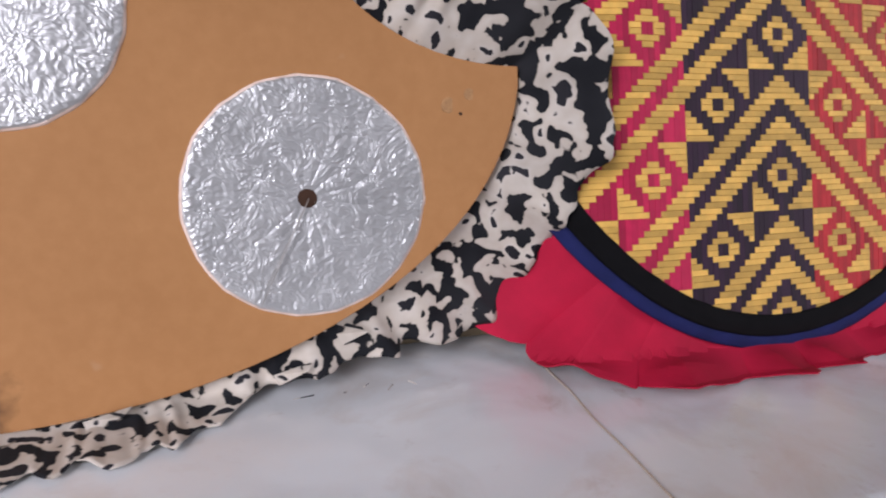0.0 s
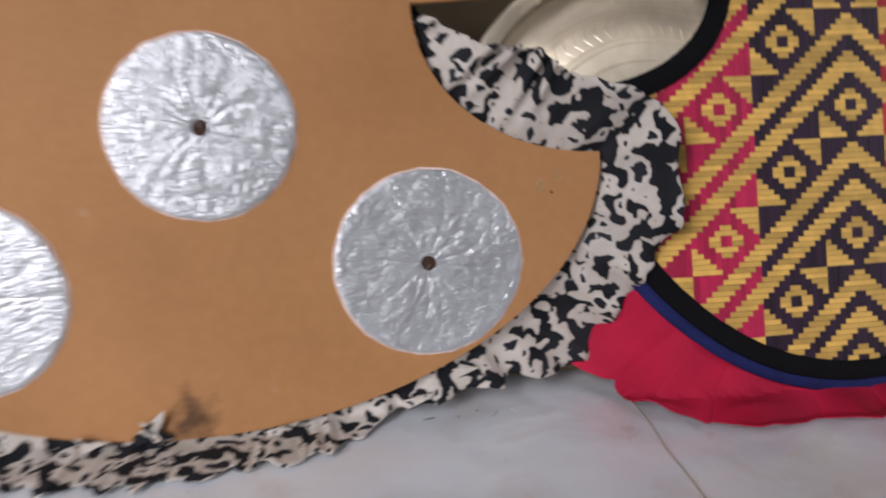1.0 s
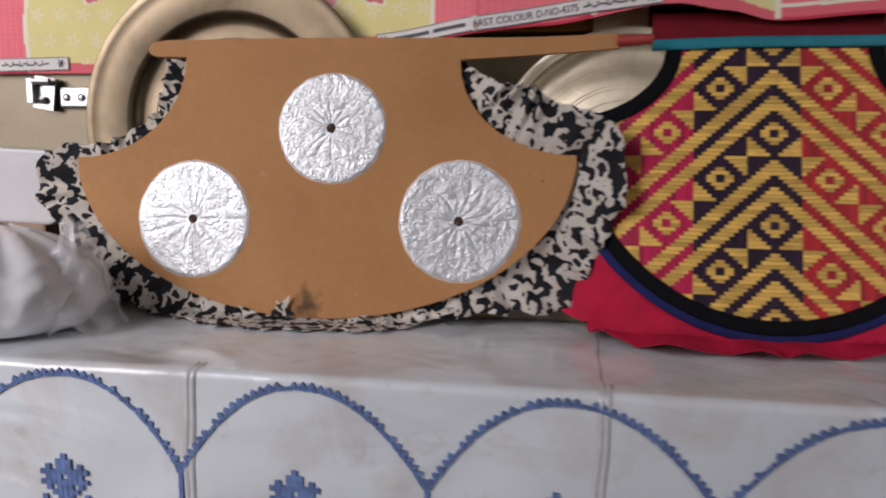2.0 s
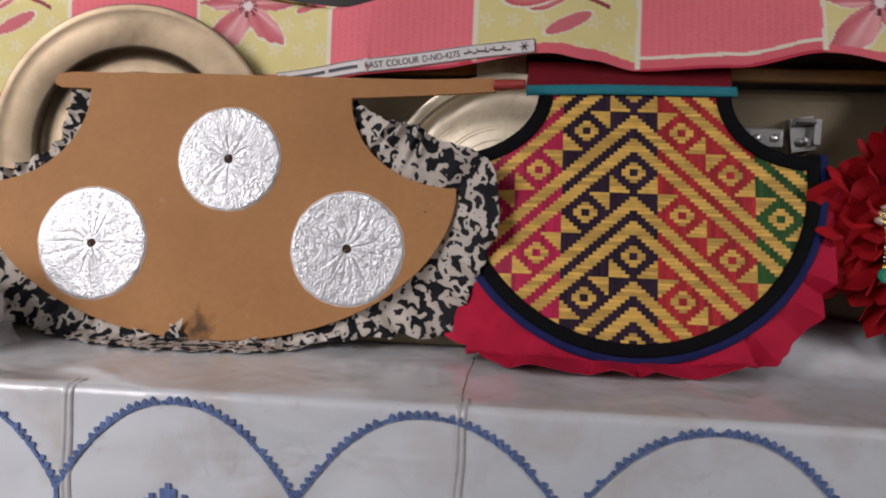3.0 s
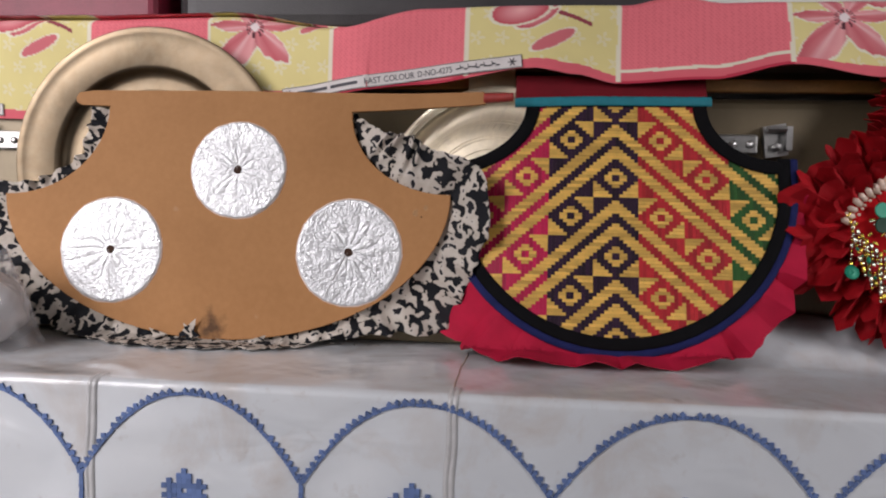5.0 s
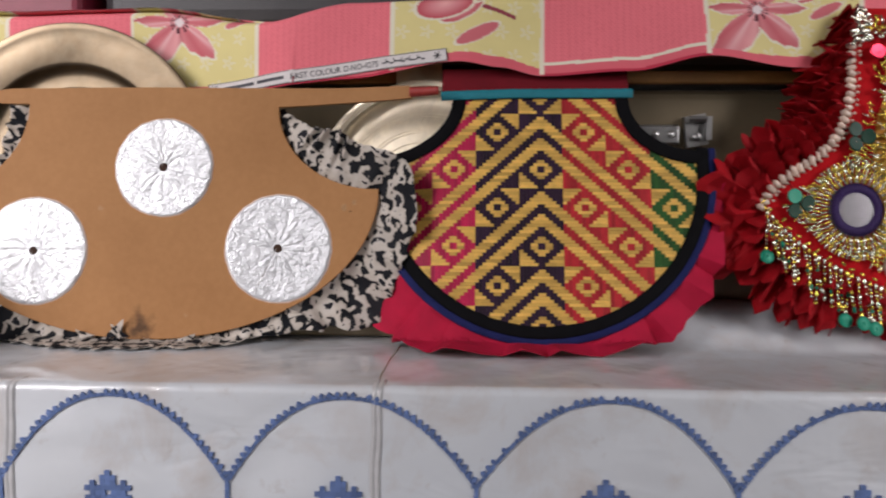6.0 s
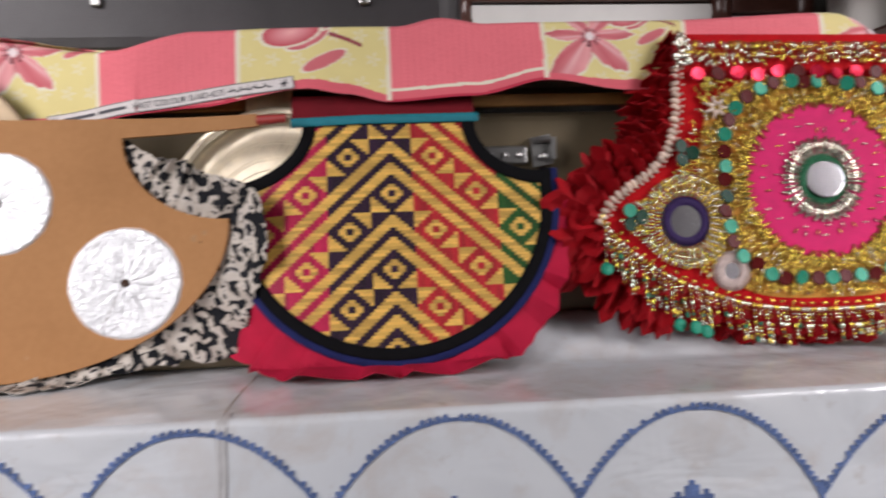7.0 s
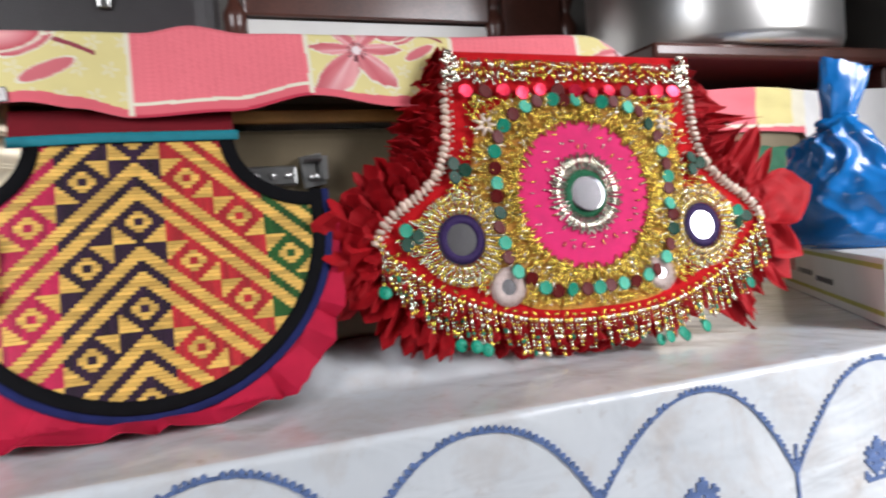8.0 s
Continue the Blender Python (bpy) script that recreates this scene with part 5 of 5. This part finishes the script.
def knot_fn(u, v):
    a, t = 2 * math.pi * u, math.pi * v
    q = 1 + 0.22 * ridge(math.cos(a) * 2, math.sin(a) * 2, v * 3) + 0.15 * math.sin(3 * a + 5 * v)
    return -0.052 + 0.026 * q * math.sin(t) * math.cos(a), -0.022 + 0.017 * q * math.sin(t) * math.sin(a), 0.18 - 0.013 * math.cos(t) + 0.004 * math.cos(a)


put("knot", sheet("knot", 40, 20, knot_fn, closed=True), blue_film, bag)

# white sack in clear film, with a tilted carton behind
sack = thing("plastic_sack", pose(-0.405, -0.118, 0.0005, 0, 0, 0), "white filled plastic sack wrapped in clear film", "bag")
put("sack", bag_mesh("sack", 0.088, 0.088, 8.1, 0.9), milky_film, sack)


def film_fn(u, v):
    a = 2 * math.pi * u
    q = 0.034 * (1 - 0.75 * v) * (1 + 0.35 * wob(math.cos(a) * 3, math.sin(a) * 3, v * 4))
    return 0.075 + q * math.cos(a) - 0.005 * v, 0.005 + q * math.sin(a), 0.004 + 0.088 * v + 0.01 * wob(math.cos(a) * 2, v * 5)


put("loose_film", sheet("loose_film", 36, 20, film_fn, closed=True), clear_film, sack, "crumpled clear film")
mark = Soup()
for k in range(5):
    a = k * 1.256
    mark.disc((0.004 + 0.005 * math.cos(a), -0.0805, 0.05 + 0.005 * math.sin(a)), (0, -1, 0.1), 0.004, 0.0005, 8)
put("printed_mark", mark.mesh("printed_mark"), blue_ink, sack, "pale blue printed mark")
box2 = thing("tilted_carton", pose(-0.5, -0.004, 0.0, 0, 0, 0), "pale grey carton behind a white sack", "carton")
lid = slab("panel", [(-0.12, 0.085), (0.075, 0.078), (0.108, 0.094), (0.075, 0.152), (-0.12, 0.16)], -0.02, 0.016, 0.003)
put("panel", lid, grey_card, box2)
put("base", block("base", (0.2, 0.034, 0.08), (-0.03, -0.002, 0.041), 0.003), brown_card, box2, "brown paper side")

# ---- behind the trunk ----
case = thing("suitcase", pose(0.04, 0.26, 0.341), "dark grey leatherette suitcase lying on the trunk", "suitcase")
put("shell", block("shell", (0.62, 0.3, 0.3), (0, 0, 0.151), 0.03, 4), leather, case)
put("seam", block("seam", (0.625, 0.305, 0.012), (0, 0, 0.13), 0.004), black_band, case)
for x in (-0.12, 0.19):
    put("clasp", block("clasp", (0.012, 0.008, 0.05), (x, -0.152, 0.09), 0.002), steel, case, "steel clasp")
mbox = thing("maroon_box", pose(-0.55, 0.26, 0.341), "maroon covered box lying on the trunk", "box")
put("shell", block("shell", (0.52, 0.3, 0.22), (0, 0, 0.111), 0.012, 3), maroon_cover, mbox)

board = thing("wooden_headboard", pose(0, 0.92, Z0), "dark turned wooden headboard with pale panels behind the table", "headboard")


def post(x):
    prof, z = [(0.0, 0.0), (0.026, 0.0)], 0.0
    while z < 1.85:
        prof.append((0.022 + 0.007 * math.sin(z * 38) + 0.004 * math.sin(z * 95), z))
        z += 0.012
    prof += [(0.02, 1.86), (0.0, 1.88)]
    ob = put("post", lathe("post", prof, 20), dark_wood, board)
    ob.location = (x, 0, 0)


for x in (0.445, 1.08, 1.29):
    post(x)
put("rail", block("rail", (0.6, 0.03, 0.2), (0.7625, 0, 1.5), 0.006), dark_wood, board)
put("panel", block("panel", (0.59, 0.012, 0.55), (0.7625, 0, 1.12), 0.003), white_card, board, "pale painted panel")
put("rail", block("rail", (0.17, 0.03, 0.5), (1.185, 0, 1.62), 0.006), dark_wood, board)
put("panel", block("panel", (0.16, 0.012, 0.55), (1.185, 0, 1.09), 0.003), white_card, board, "pale painted panel")

# low chest under a second cloth, with a dark wooden stand and a steel pot
chest = thing("low_chest", pose(1.5, 0.57, 0.0), "low khaki chest covered by a floral cloth", "chest")
put("body", block("body", (0.8, 0.36, 0.373), (0.0, 0.0, 0.187), 0.01), khaki, chest)


def chest_cloth(u, v):
    x = 1.09 + 0.82 * u
    if v < 0.3:
        return x, 0.7 - (0.7 - 0.385) * v / 0.3, 0.376 + 0.003 * abs(wob(x * 9, v * 9))
    f = (v - 0.3) / 0.7
    return x, 0.378 + 0.004 * wob(x * 20, f * 3), 0.3785 - (0.088 + 0.16 * min(1, max(0.0, (x - 1.5) * 12))) * f - 0.004 * math.sin(x * 17)


CLOTH_WHITE = (0.78, 0.77, 0.76)


def chest_colour(c):
    if c.y > 0.3845 and c.z > 0.374:
        return PINK
    h = c.z - 0.292
    if c.x > 1.505:
        return CLOTH_WHITE
    if abs(h - 0.0135) < 0.003:
        return CREAM
    if h < 0.011:
        return blend(PINK, DEEP, 0.3)
    k = (c.x - 1.09) / 0.4
    return YELLOW if 0.72 < k < 0.95 else CREAM if k >= 0.95 else PINK


cl2 = put("chest_cloth", printed_sheet("chest_cloth", 200, 60, chest_cloth, chest_colour), print_mat)
tagged(cl2, "pink and yellow cotton cloth over a low chest", "cloth")
gc = put("green_cloth", sheet("green_cloth", 30, 16, lambda u, v: (1.325 + 0.2 * u, 0.372 + 0.004 * wob(u * 6, v * 5), 0.262 - 0.1 * v - 0.006 * wob(u * 5)), True), green_cloth)
tagged(gc, "dark green cloth hanging against a low chest", "cloth")
gc.modifiers.new("thickness", "SOLIDIFY").thickness = 0.002
stand = thing("wooden_stand", pose(1.5, 0.57, 0.3795), "low dark wooden stand under a steel pot", "stand")
put("top", block("top", (0.72, 0.45, 0.03), (0, 0.03, 0.072), 0.008), dark_wood, stand)
for x in (-0.31, 0.31):
    for y in (-0.13, 0.13):
        put("foot", block("foot", (0.05, 0.05, 0.057), (x, y, 0.0285), 0.006), dark_wood, stand)
pot = thing("steel_pot", pose(1.47, 0.6, 0.4667), "large shiny stainless steel cooking pot on a stand", "pot")
put("vessel", lathe("vessel", [(0.0, 0.0), (0.25, 0.0), (0.268, 0.007), (0.274, 0.024), (0.276, 0.36), (0.27, 0.36), (0.264, 0.024), (0.0, 0.014)], 96), pot_steel, pot)
put("rim", lathe("rim", [(0.269, 0.3602), (0.292, 0.366), (0.295, 0.372), (0.29, 0.377), (0.268, 0.372), (0.269, 0.3602)], 96), pot_steel, pot, "rolled steel rim")
